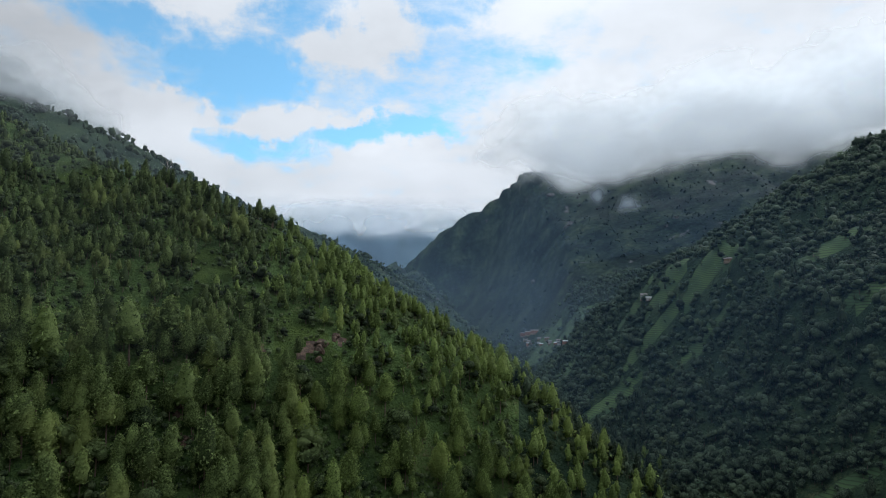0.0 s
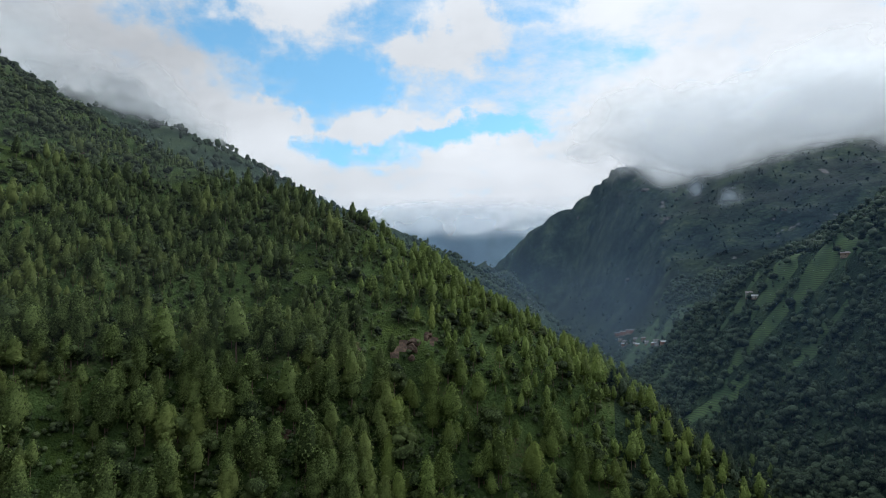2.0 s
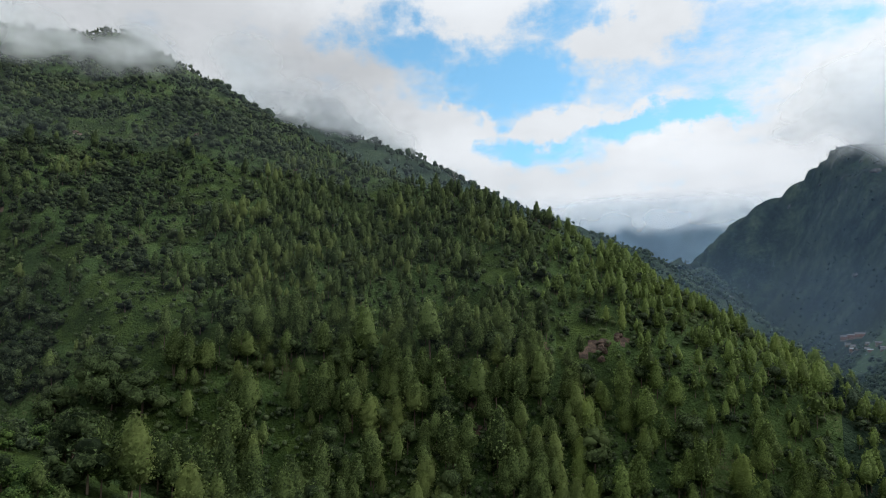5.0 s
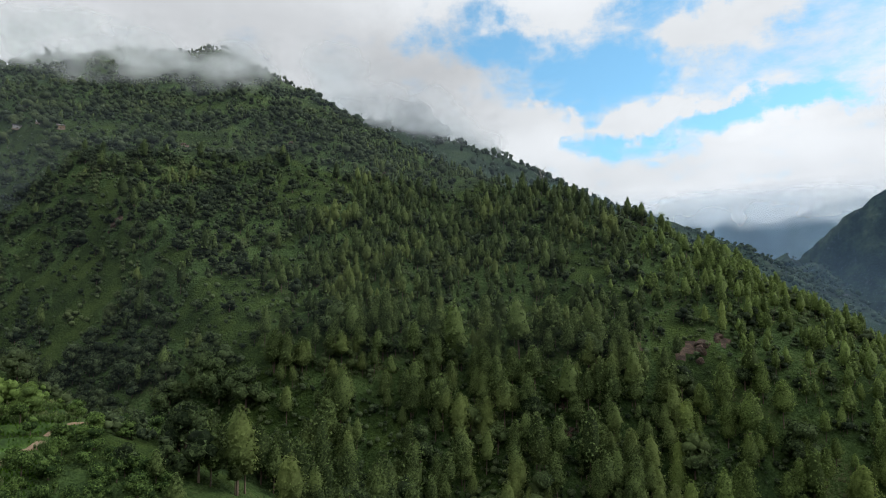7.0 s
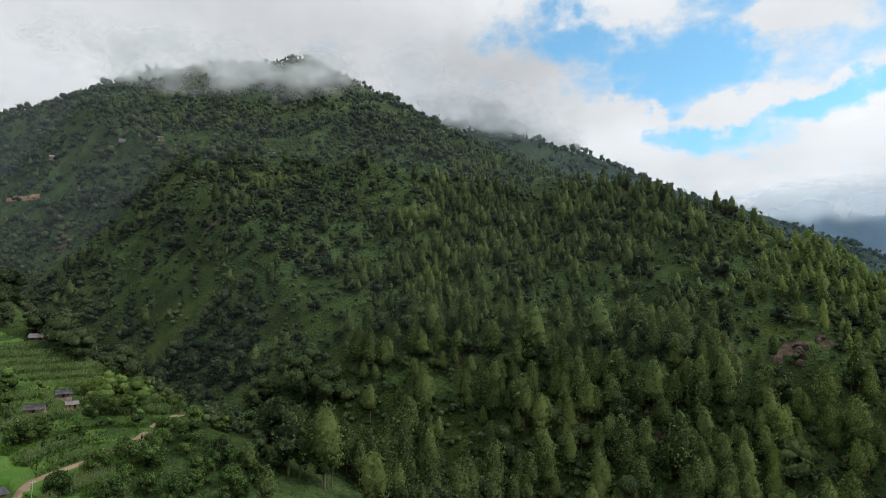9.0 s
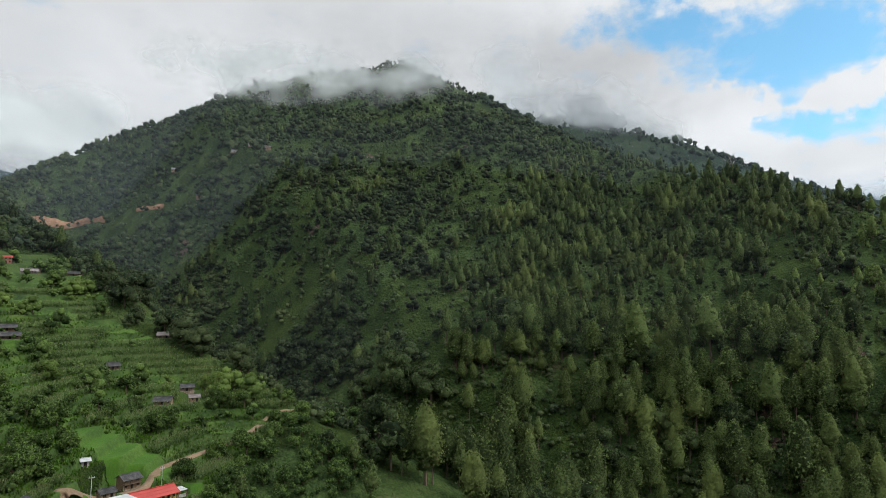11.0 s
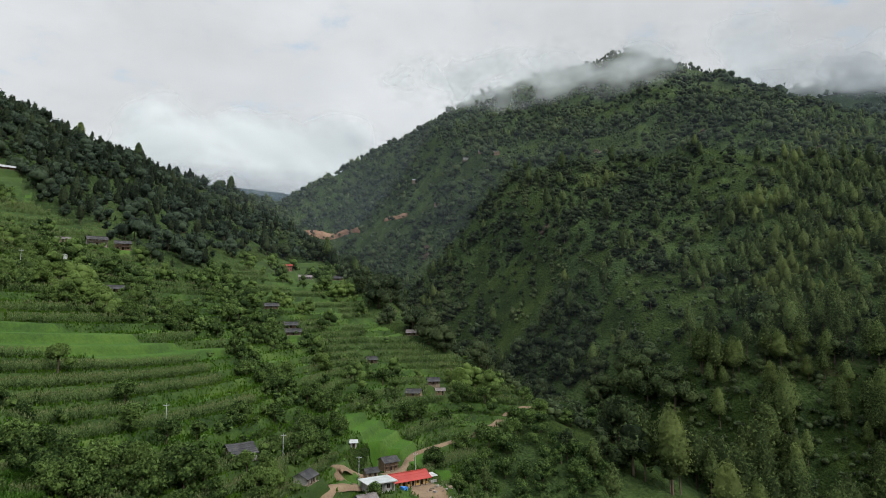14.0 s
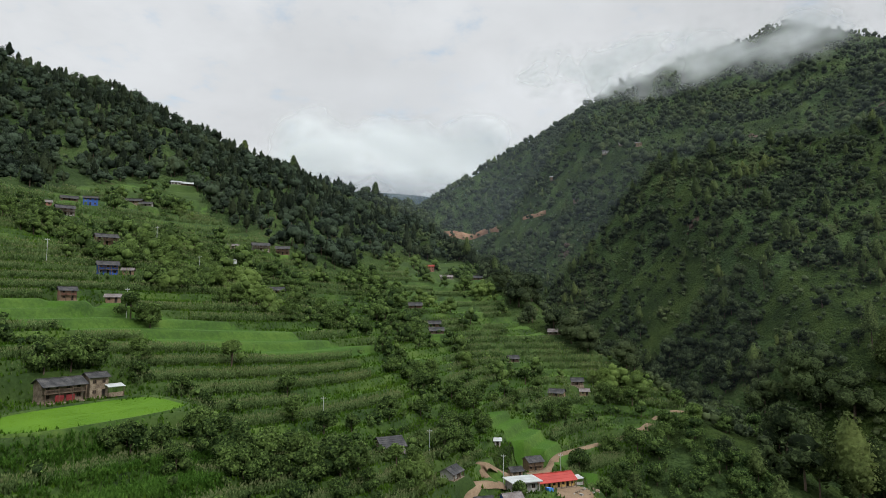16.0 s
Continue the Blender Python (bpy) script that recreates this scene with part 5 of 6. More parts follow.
SPEC = [
    (-157.7, -74.6, 10, 5.2, 4.0, 2, mud_wall, slate, "small red two-storey farmhouse with slate roof", dict(upper=red_wall, veranda=True, windows=1, porch=0.8, size=0.68)),
    (-167.7, -68.0, -8, 4.2, 3.2, 1, mud_wall, rust_tin, "small ochre mud hut with weathered tin roof", dict(veranda=False, windows=1)),
    (-185, -77, 6, 6.4, 4.2, 2, blue_wall, slate, "blue-painted farmhouse with dark slate roof", dict(veranda=True, porch=0.9)),
    (-192, -74, -10, 3.6, 3.0, 1, mud_wall, rust_tin, "little mud outhouse beside the blue farmhouse", dict(veranda=False, windows=1)),
    (-214.3, -90.1, 12, 8.0, 4.2, 2, mud_wall, slate, "long dark farmhouse with open timber balcony", dict(veranda=True)),
    (-253.0, -112.8, -5, 6.2, 4.0, 2, blue_wall, slate, "blue farmhouse with a dark slate roof", dict(veranda=False)),
    (-286.4, -109.1, -14, 8.2, 4.0, 1, mud_wall, slate, "low mud farmhouse with slate roof", dict(veranda=True)),
    (-285.3, -103.5, -14, 6.2, 4.0, 1, white_wall, slate, "low limewashed farmhouse with slate roof", dict(veranda=True)),
    (-230.0, -111.2, 8, 7.0, 4.2, 2, white_wall, slate, "grey-roofed farmhouse with pale walls", dict(veranda=True)),
    (-252.2, -120.5, 4, 7.0, 4.0, 1, mud_wall, slate, "low mud farmhouse on the upper terraces", dict(veranda=True)),
    (-233.9, -120.2, 4, 5.4, 4.0, 1, red_wall, rust_tin, "rust-roofed red mud house on the upper terraces", dict(veranda=False)),
    (-343.2, -103.5, 4, 10.5, 4.2, 1, mud_wall, white_tin, "long pale-roofed farmhouse below the forest", dict(veranda=True)),
    (-340.6, -108.6, -6, 6.0, 4.0, 1, white_wall, white_tin, "small white outbuilding below the forest", dict(veranda=False)),
    (-268, -50, 6, 8.6, 4.4, 2, white_wall, slate, "limewashed two-storey farmhouse with slate roof", dict(veranda=True)),
    (-276, -42, 2, 7.0, 4.2, 2, mud_wall, slate, "mud-walled farmhouse joined to its neighbour's yard", dict(veranda=True)),
    (-262, -60, 2, 5.4, 3.6, 1, stone_wall, rust_tin, "low stone shed with a tin roof", dict(veranda=False)),
    (-229, -37, 8, 7.0, 3.8, 1, mud_wall, slate, "low mud farmhouse half hidden by trees", dict(veranda=True)),
    (-353.3, 29.4, 0, 5.6, 4.0, 2, red_wall, red_tin, "small house with bright red metal roof", dict(veranda=False)),
    (-342.9, 37.7, 4, 8.4, 4.2, 1, white_wall, rust_tin, "low pale farmhouse on the hill's shoulder", dict(veranda=True)),
    (-344.5, 55.9, 2, 8.4, 4.2, 1, mud_wall, slate, "low mud farmhouse beside terraced fields", dict(veranda=True)),
    (-270.0, 16.0, 3, 6.8, 4.2, 1, mud_wall, slate, "slate-roofed farmhouse with open veranda", dict(veranda=True)),
    (-256, 23, 0, 6.4, 4.0, 1, mud_wall, slate, "slate-roofed mud house above a maize field", dict(veranda=True)),
    (-246, 23, 3, 6.8, 4.2, 1, stone_wall, slate, "low stone farmhouse above a maize field", dict(veranda=True)),
    (-264.5, 77.2, -6, 8.6, 4.0, 1, stone_wall, rust_tin, "long low stone house at the field's edge", dict(veranda=True)),
    (-241.8, 52.8, 10, 4.8, 4.0, 1, stone_wall, slate, "small stone house among maize terraces", dict(veranda=True, porch=0.9)),
    (-222.1, 72.0, 6, 5.0, 4.0, 1, stone_wall, slate, "stone farmhouse with slate roof above maize", dict(veranda=True, porch=0.9)),
    (-215.1, 62.5, -12, 6.4, 4.2, 1, mud_wall, slate, "mud farmhouse with long slate roof", dict(veranda=True, porch=0.9)),
    (-214.2, 72.0, 8, 3.8, 3.4, 1, mud_wall, rust_tin, "narrow mud house with rusted roof", dict(veranda=False, windows=1)),
    (-168.4, 19.4, 5, 5.2, 3.8, 1, stone_wall, slate, "grey slate-roofed hut sunk among trees", dict(veranda=False)),
    (-167.4, 41.5, 30, 6.6, 4.6, 2, mud_wall, slate, "two-storey mud and stone house above the road", dict(veranda=True, windows=2, porch=0.9, size=0.66)),
    (-156.8, 34.3, 24, 3.8, 3.2, 1, stone_wall, slate, "small stone shed above the road", dict(veranda=False, windows=1)),
    (-138.5, 16, 62, 5.6, 3.6, 1, white_wall, slate, "grey-roofed house with white striped walls", dict(veranda=True, windows=1, porch=0.7)),
    (-132.5, 22.2, 18, 5.0, 4.4, 1, blue_wall, slate, "dark-roofed house with blue gable by the road", dict(veranda=False, size=0.72)),
    (-136.5, 29.0, 22, 5.6, 5.0, 1, blue_wall, rust_tin, "grey-roofed house with blue walls by the yard", dict(veranda=False, size=0.72)),
]
for x, y, twist, length, depth, floors, wall, roof, label, extra in SPEC:
    farmhouse(x, y, twist, length, depth, floors, wall, roof, label, **extra)

# the school with its long red roof, and the concrete building beside it
school = farmhouse(-154.6, 43.2, 30, 14.0, 5.2, 1, yellow_wall, red_tin, "long yellow school building with a red metal roof", name="school_building", doors=4, windows=4,
                   floor_h=2.9, posts=8, courses=3, porch=1.4, pitch=0.5, group="", size=0.73)
lean_to(school, 7.6, 11.0, -2.6, 1.2, -0.2, 2.0, 2.4, white_tin, white_wall)


def concrete_block(x, y, twist, length, depth):
    h = stand("concrete_building", x, y, twist, "unfinished grey concrete building with a flat white roof", "building", size=0.74)
    L, D = length / 2, depth / 2
    block("plinth", h, grey_wall, (-L, L, -D, D, -3.0, 0.1))
    for i in range(4):
        for sy in (-D + 0.2, D - 0.2):
            px = -L + 0.2 + (length - 0.4) * i / 3
            block("column", h, grey_wall, (px - 0.15, px + 0.15, sy - 0.15, sy + 0.15, 0.1, 3.1))
    block("back_wall", h, grey_wall, (-L + 0.4, L - 0.4, D - 0.3, D - 0.1, 0.1, 3.1))
    holes = [(-L + 1.2, -L + 2.4, 0.9, 2.2), (-0.6, 0.6, 0.1, 2.2), (L - 2.4, L - 1.2, 0.9, 2.2)]
    block("front_wall", h, grey_wall, *holed_wall(-L + 0.4, L - 0.4, 0.1, 3.1, -D + 0.9, -D + 1.1, holes))
    for a, b, c, d in holes:
        window_in(h, a, b, c, d, -D + 0.9)
    block("side_wall", h, grey_wall, (-L + 0.35, -L + 0.5, -D + 1.1, D - 0.3, 0.1, 3.1))
    block("roof_slab", h, white_tin, (-L - 0.7, L + 0.7, -D - 0.7, D + 0.7, 3.1, 3.32), label="flat white roof slab")
    block("parapet", h, grey_wall, (-L - 0.7, L + 0.7, -D - 0.7, -D - 0.55, 2.95, 3.1))
    return h


concrete_block(-145, 33.4, 24, 9.0, 6.4)


def fallen_house(x, y, twist):
    """A ruined timber house: leaning roof planes over broken posts and a heap of boards."""
    h = stand("ruined_house", x, y, twist, "collapsed timber house with a leaning slate roof", "house", size=0.88)
    block("plinth", h, stone_wall, (-3.2, 3.2, -2.4, 2.4, -2.5, 0.2))
    block("back_wall", h, stone_wall, (-3.0, 3.0, 2.0, 2.4, 0.2, 2.6))
    block("side_wall", h, stone_wall, (-3.0, -2.6, -1.6, 2.0, 0.2, 2.0))
    roof_slope("roof_slope", h, slate, -3.6, 3.4, -2.9, 1.2, 1.5, 3.6, 6)
    roof_slope("roof_slope", h, slate, -3.6, 3.2, 3.0, 1.2, 2.6, 3.6, 5)
    roof_slope("fallen_roof_slope", h, rust_tin, -1.8, 2.6, -4.6, -2.6, 0.1, 1.2, 3)
    for px in (-2.8, -0.9, 1.1, 2.9):
        block("post", h, old_wood, (px - 0.09, px + 0.09, -2.3, -2.12, 0.2, 1.9))
    block("dark_floor", h, dark_inside, (-2.5, 2.9, -1.9, 1.9, 0.2, 0.3))
    for k in range(7):
        px = -2.0 + 0.7 * k
        block("loose_board", h, old_wood, (px - 0.1, px + 0.1, -4.4 + 0.2 * (k % 3), -2.4, 0.0 + 0.1 * (k % 4), 0.12 + 0.1 * (k % 4)))
    return h


fallen_house(-142.5, 3.0, 22)


def pole(x, y, tall, mat, label):
    p = stand("utility_pole", x, y, 0, label, "pole", "utility poles")
    part("shaft", *[a.tolist() for a in stick((0, 0, -0.8), (0, 0, tall), 0.09, 0.06, 8)], mat, p)
    block("crossarm", p, mat, (-0.6, 0.6, -0.05, 0.05, tall - 0.5, tall - 0.4))
    for dx in (-0.5, 0.5):
        part("insulator", *[a.tolist() for a in stick((dx, 0, tall - 0.4), (dx, 0, tall - 0.2), 0.05, 0.04, 6)], white_tin, p)
    return p


for px, py, tall in ((-161, -62, 7.5), (-142, -12, 6.5), (-215, -60, 8), (-232, -80, 8), (-150, 30, 7), (-146, 12, 6.5), (-160, 47, 6.5), (-178, -90, 7)):
    pole(px, py, tall, white_tin, "pale slender utility pole on the terraces")

# the yard before the school: rubble, a tank, a plastic sheet
rng = random.Random(7)


def rubble(x, y, size, mat, name, label, category, group):
    """A broken block with uneven corners."""
    v, f = box_mesh((-0.5, 0.5, -0.4, 0.4, -0.1, 0.45))
    v = [tuple(size * (c + rng.uniform(-0.16, 0.16)) for c in p) for p in v]
    ob = part(name, v, f, mat, None)
    ob.location, ob.rotation_euler = (x, y, ground_at(x, y)), (0, 0, rng.uniform(0, 6))
    return tagged(ob, label, category, group)


for k in range(26):
    rubble(-146 + rng.uniform(-5, 5), 50 + rng.uniform(-4, 4), rng.uniform(0.3, 0.9), rng.choice([stone_wall, grey_wall, white_wall]), "rubble_block",
           "broken pale building block on the dirt yard", "rubble", "rubble in the yard")
sheet = rubble(-144, 39.5, 1.6, blue_sheet, "plastic_sheet_bundle", "crumpled blue plastic sheet over a pile", "sheet", "")
tank = stand("water_tank", -244, -55, 0, "small white water tank on the terraces", "tank")
part("tank_body", *[a.tolist() for a in stick((0, 0, 0), (0, 0, 1.8), 0.9, 0.85, 12)], white_tin, tank)
part("tank_lid", *[a.tolist() for a in stick((0, 0, 1.8), (0, 0, 2.05), 0.85, 0.1, 12)], white_tin, tank)
kiosk = farmhouse(-167.0, 31.8, 8, 2.0, 2.0, 1, white_wall, white_tin, "tiny white hut at the rice field's edge", veranda=False, windows=0, group="", courses=2)

# houses on the mountain's upper fields and the village across the valley
for x, y, length, wall, roof, label in ((-606, 253, 12, white_wall, white_tin, "pale farmhouse on the mountain's upper fields"), (-643, 252, 8, mud_wall, slate, "small farmhouse under the forest"),
                                        (-620, 239, 9, white_wall, slate, "slate-roofed farmhouse on a cleared slope"), (-702, 205, 9, mud_wall, white_tin, "farmhouse beside the cut road"),
                                        (-590, 262, 8, mud_wall, rust_tin, "rust-roofed house on the mountain field"), (-628, 208, 8, mud_wall, slate, "mud house on the lower clearing")):
    farmhouse(x, y, 0, length, 5.5, 2, wall, roof, label, veranda=False, group="houses on the mountain", courses=3)
rng = random.Random(11)
VILLAGE = [(185, 1398), (190, 1321), (197, 1250), (206, 1203), (214, 1160), (183, 1338), (201, 1299), (210, 1156), (213, 1089), (207, 1243), (54, 1109), (70, 1133), (61, 1108), (196, 1275), (188, 1360), (211, 1128), (255, 786), (303, 653)]
for k, (x, y) in enumerate(VILLAGE):
    wall, roof = rng.choice([(white_wall, rust_tin), (red_wall, slate), (mud_wall, rust_tin), (white_wall, slate), (red_wall, white_tin)])
    farmhouse(x, y, rng.uniform(-25, 25), rng.uniform(8, 12), 6.5, rng.choice([1, 2, 2]), wall, roof, "village house with plain walls across the valley", veranda=False,
              group="village houses", courses=3, floor_h=2.7, size=0.9, deep=3.0)
for x, y in ((189, 1440), (196, 1404), (203, 1368)):
    farmhouse(x, y, 4, 22, 8, 2, red_wall, rust_tin, "long pink village school block with a rusty roof", size=1.0, veranda=False, group="school blocks of the village", doors=3,
              windows=4, courses=3, floor_h=3.2, name="village_school", deep=3.0)
farmhouse(146, 714, 10, 9, 5, 1, red_wall, rust_tin, "lone brown house by the river fields", veranda=False, group="", courses=3)
farmhouse(255, 766, 0, 10, 6, 2, white_wall, white_tin, "pale farmhouse on the shaded valley side", veranda=False, group="", courses=3)

# ---------------------------------------------------------------- clouds on the summits and haze in the valleys
def cloud_stuff(name, tone, seed, grain):
    """Cloud: thin white veils; where they are thick is told by the veil's own thickness and by noise."""
    m = bpy.data.materials.new(name)
    m.use_nodes = True
    n = Nodes(m.node_tree)
    place = n.scaled(n.add("ShaderNodeNewGeometry").outputs["Position"], (0.8, 0.8, 0.8))
    moved = n.vec("ADD", n.vec("MULTIPLY", place, (1, 1, 1.5)), (seed * 131.0, seed * 57.0, seed * 91.0))
    puff = n.noise(moved, grain, 2.5, 0.45, 2.0, 0.0)
    thick = n.add("ShaderNodeAttribute", attribute_name="thickness").outputs["Fac"]
    a = n.step(n.math("ADD", n.math("MULTIPLY", thick, 1.25), n.math("MULTIPLY", n.math("SUBTRACT", puff, 0.5), 1.7)), 0.10, 1.15)
    a = n.math("MULTIPLY", a, n.step(thick, 0.0, 0.25))
    fold = n.noise(n.vec("ADD", moved, (71.0, 13.0, 0.0)), grain * 1.2, 3.0, 0.5)
    col = n.mix(n.step(fold, 0.3, 0.7), tuple(0.93 * c for c in tone) + (1,), tuple(1.04 * c for c in tone) + (1,))
    lit = n.add("ShaderNodeAddShader", {0: n.add("ShaderNodeBsdfDiffuse", {0: col}).outputs[0], 1: n.add("ShaderNodeBsdfTranslucent", {0: col}).outputs[0]})
    clear = n.add("ShaderNodeBsdfTransparent")
    n.add("ShaderNodeOutputMaterial", {0: n.add("ShaderNodeMixShader", {0: a, 1: clear.outputs[0], 2: lit.outputs[0]}).outputs[0]})
    return m


def cloud_bank(label, az0, az1, dist, el0, el1, tone, seed, grain, layers=2, gap=45.0, fade=(0.45, 0.2, 0.35), strength=1.0, slant=0.0):
    """A cloud of a few billowing veils, one behind the other. fade: the shares over which it thins out below, at the sides and above."""
    root = new("cloud")
    tagged(root, label, "cloud")
    mid = way((az0 + az1) / 2, 0) * dist
    root.location = (mid.x, mid.y, dist * math.tan(radians((el0 + el1) / 2)))
    for k in range(layers):
        nu, nv = 60, 26
        u, v = np.meshgrid(np.linspace(0, 1, nu), np.linspace(0, 1, nv), indexing="ij")
        az = np.radians(az0 + (az1 - az0) * u)
        d = dist + (k - (layers - 1) / 2) * gap
        el = el0 + (el1 - el0) * v + slant * (u - 0.5) + 0.11 * (el1 - el0) * fbm(u * 900 + 70 * seed + 31 * k, 0 * u + 5 * seed, 130, 3) * (1 - v)
        x, y, z = d * np.sin(az), d * np.cos(az), d * np.tan(np.radians(el))
        bulge = 0.012 * dist * fbm(x + 37 * seed + 91 * k, z * 1.7 + y, dist * 0.12, 3)
        x, y = x * (1 + bulge / d), y * (1 + bulge / d)
        ease = lambda s: s * s * (3 - 2 * s)
        t = ease(np.clip(v / fade[0], 0, 1)) * ease(np.clip(np.minimum(u, 1 - u) / fade[1], 0, 1)) * ease(np.clip((1 - v) / fade[2], 0, 1)) * strength
        i = np.arange(nu - 1)[:, None] * nv + np.arange(nv - 1)[None, :]
        quads = np.stack([i, i + nv, i + nv + 1, i + 1], -1).reshape(-1, 4)
        verts = np.stack([x.ravel(), y.ravel(), z.ravel()], -1) - np.array(root.location)
        me = fast_mesh("veil", verts, quads, [cloud_stuff("cloud_veil", tone, seed + 3 * k, grain)], smooth=True)
        me.attributes.new("thickness", "FLOAT", "POINT").data.foreach_set("value", t.ravel().astype(np.float32))
        o = new("veil", me)
        o.parent = root
    return root


cloud_bank("grey cloud wrapped round the near summit", -80, -45, 800, 17.0, 26, (0.45, 0.47, 0.48), 1, 0.018, 2, 80, (0.5, 0.25, 0.55), 0.46, 1.0)
cloud_bank("grey cloud streaming over the ridge behind", -50, -24, 1240, 13.5, 24, (0.46, 0.48, 0.50), 2, 0.009, 1, 90, (0.4, 0.3, 0.55), 0.66, -9.0)
cloud_bank("thin grey wisp over the ridge beyond the spur", -46, -30, 1150, 15.5, 21, (0.34, 0.36, 0.38), 6, 0.012, 1, 50, (0.4, 0.3, 0.4), 0.55, -3.0)
cloud_bank("white cloud hiding the far mountain's top", -1, 66, 1780, 11.6, 24.5, (0.49, 0.51, 0.53), 3, 0.0060, 2, 60, (0.30, 0.24, 0.68), 1.0, 2.4)
cloud_bank("white cloud filling the distant valley head", -20, 6, 3300, 6.4, 11.5, (0.58, 0.60, 0.61), 4, 0.0045, 1, 90, (0.35, 0.3, 0.5), 0.72, 0.0)
cloud_bank("small torn wisp on the far mountain", 12.5, 16, 1700, 9.0, 12.4, (0.30, 0.34, 0.38), 11, 0.016, 1, 50, (0.5, 0.5, 0.5), 0.62, 0.0)
cloud_bank("faint torn wisp beside it", 15, 19, 1690, 8.4, 11.4, (0.26, 0.30, 0.34), 12, 0.016, 1, 50, (0.5, 0.5, 0.5), 0.55, 0.0)
cloud_bank("grey cloud over the notch", -104, -74, 1500, 9.2, 20, (0.48, 0.50, 0.52), 5, 0.006, 1, 90, (0.45, 0.3, 0.5), 0.9, 0.0)


# ---------------------------------------------------------------- river, rocks and lone trees
def smooth_line(line, n=8):
    """A rounded line through the given points."""
    p = np.array(line, float)
    p = np.concatenate([[2 * p[0] - p[1]], p, [2 * p[-1] - p[-2]]])
    out = []
    for i in range(1, len(p) - 2):
        for t in np.arange(n) / n:
            a, b, c, d = p[i - 1], p[i], p[i + 1], p[i + 2]
            out.append(0.5 * (2 * b + (c - a) * t + (2 * a - 5 * b + 4 * c - d) * t * t + (3 * b - a - 3 * c + d) * t ** 3))
    return np.array(out)


def ribbon(name, line, width, mat, label, category, lift, wob):
    c = smooth_line(line)
    d = np.gradient(c[:, :2], axis=0)
    d /= np.linalg.norm(d, axis=1)[:, None]
    side = np.stack([-d[:, 1], d[:, 0]], -1)
    w = width * (1 + wob * fbm(c[:, 0], c[:, 1], 60, 3))[:, None]
    c[:, :2] += side * 4 * fbm(c[:, 0] + 50, c[:, 1], 90, 2)[:, None]
    rows = [np.concatenate([c[:, :2] + side * w * k, (c[:, 2] + lift)[:, None]], 1) for k in (-1, -0.4, 0.4, 1)]
    n = len(c)
    i = np.arange(n - 1)
    q = np.concatenate([np.stack([i + k * n, i + 1 + k * n, i + 1 + (k + 1) * n, i + (k + 1) * n], -1) for k in range(3)])
    return tagged(new(name, fast_mesh(name, np.concatenate(rows), q, [mat], smooth=True)), label, category, kind="structure")


def road(name, line, half):
    """A dirt track that follows the ground."""
    c = smooth_line(line, 12)
    z = height(c[:, 0], c[:, 1])
    k = np.ones(9) / 9
    z = np.convolve(np.pad(z, 4, mode="edge"), k, mode="valid")
    d = np.gradient(c[:, :2], axis=0)
    d /= np.linalg.norm(d, axis=1)[:, None] + 1e-9
    side = np.stack([-d[:, 1], d[:, 0]], -1)
    w = half * (1 + 0.3 * fbm(c[:, 0], c[:, 1], 8, 2))[:, None]
    rows = [np.concatenate([c[:, :2] + side * w * k_, (z + dz)[:, None]], 1) for k_, dz in ((-1.7, -0.9), (-1, 0.30), (0, 0.38), (1, 0.30), (1.7, -0.9))]
    n = len(c)
    i = np.arange(n - 1)
    q = np.concatenate([np.stack([i + k_ * n, i + 1 + k_ * n, i + 1 + (k_ + 1) * n, i + (k_ + 1) * n], -1) for k_ in range(4)])
    return tagged(new(name, fast_mesh(name, np.concatenate(rows), q, [dirt], smooth=True)), "tan dirt track winding across the terraces", "road", kind="structure")


road("road", ROADS[0], 1.1)
def earth_cut(line, tall):
    """A raw cut bank above a track on the mountain: a leaning, ragged face of bare earth."""
    c = smooth_line(line, 10)
    r = np.hypot(c[:, 0], c[:, 1])
    out = -c[:, :2] / r[:, None]
    t = tall * (1 + 0.6 * fbm(c[:, 0], c[:, 1], 14, 3))
    rows = []
    for k, (push, up) in enumerate(((3.0, -2.5), (2.4, 0.0), (0.0, 0.5), (-0.8, 1.0), (-3.0, 1.15))):
        xy = c[:, :2] + out * (push + 1.2 * fbm(c[:, 0] + 9 * k, c[:, 1], 7, 2))[:, None]
        rows.append(np.concatenate([xy, (height(c[:, 0], c[:, 1]) + up * t)[:, None]], 1))
    n = len(c)
    i = np.arange(n - 1)
    q = np.concatenate([np.stack([i + k * n, i + 1 + k * n, i + 1 + (k + 1) * n, i + (k + 1) * n], -1) for k in range(4)])
    return tagged(new("cut_bank", fast_mesh("cut_bank", np.concatenate(rows), q, [road_cut])), "raw orange earth bank cut for a mountain track", "bank", kind="structure")


earth_cut([(-779, 77, 0), (-785, 91, 0), (-786, 102, 0), (-784, 116, 0), (-780, 129, 0), (-768, 140, 0), (-743, 148, 0)], 5.0)
earth_cut([(-713, 170, 0), (-696, 176, 0), (-681, 182, 0), (-669, 187, 0)], 3.0)
ribbon("river", RIVER, 4.5, river_water, "pale shallow river running through the valley floor", "river", 1.2, 0.5)


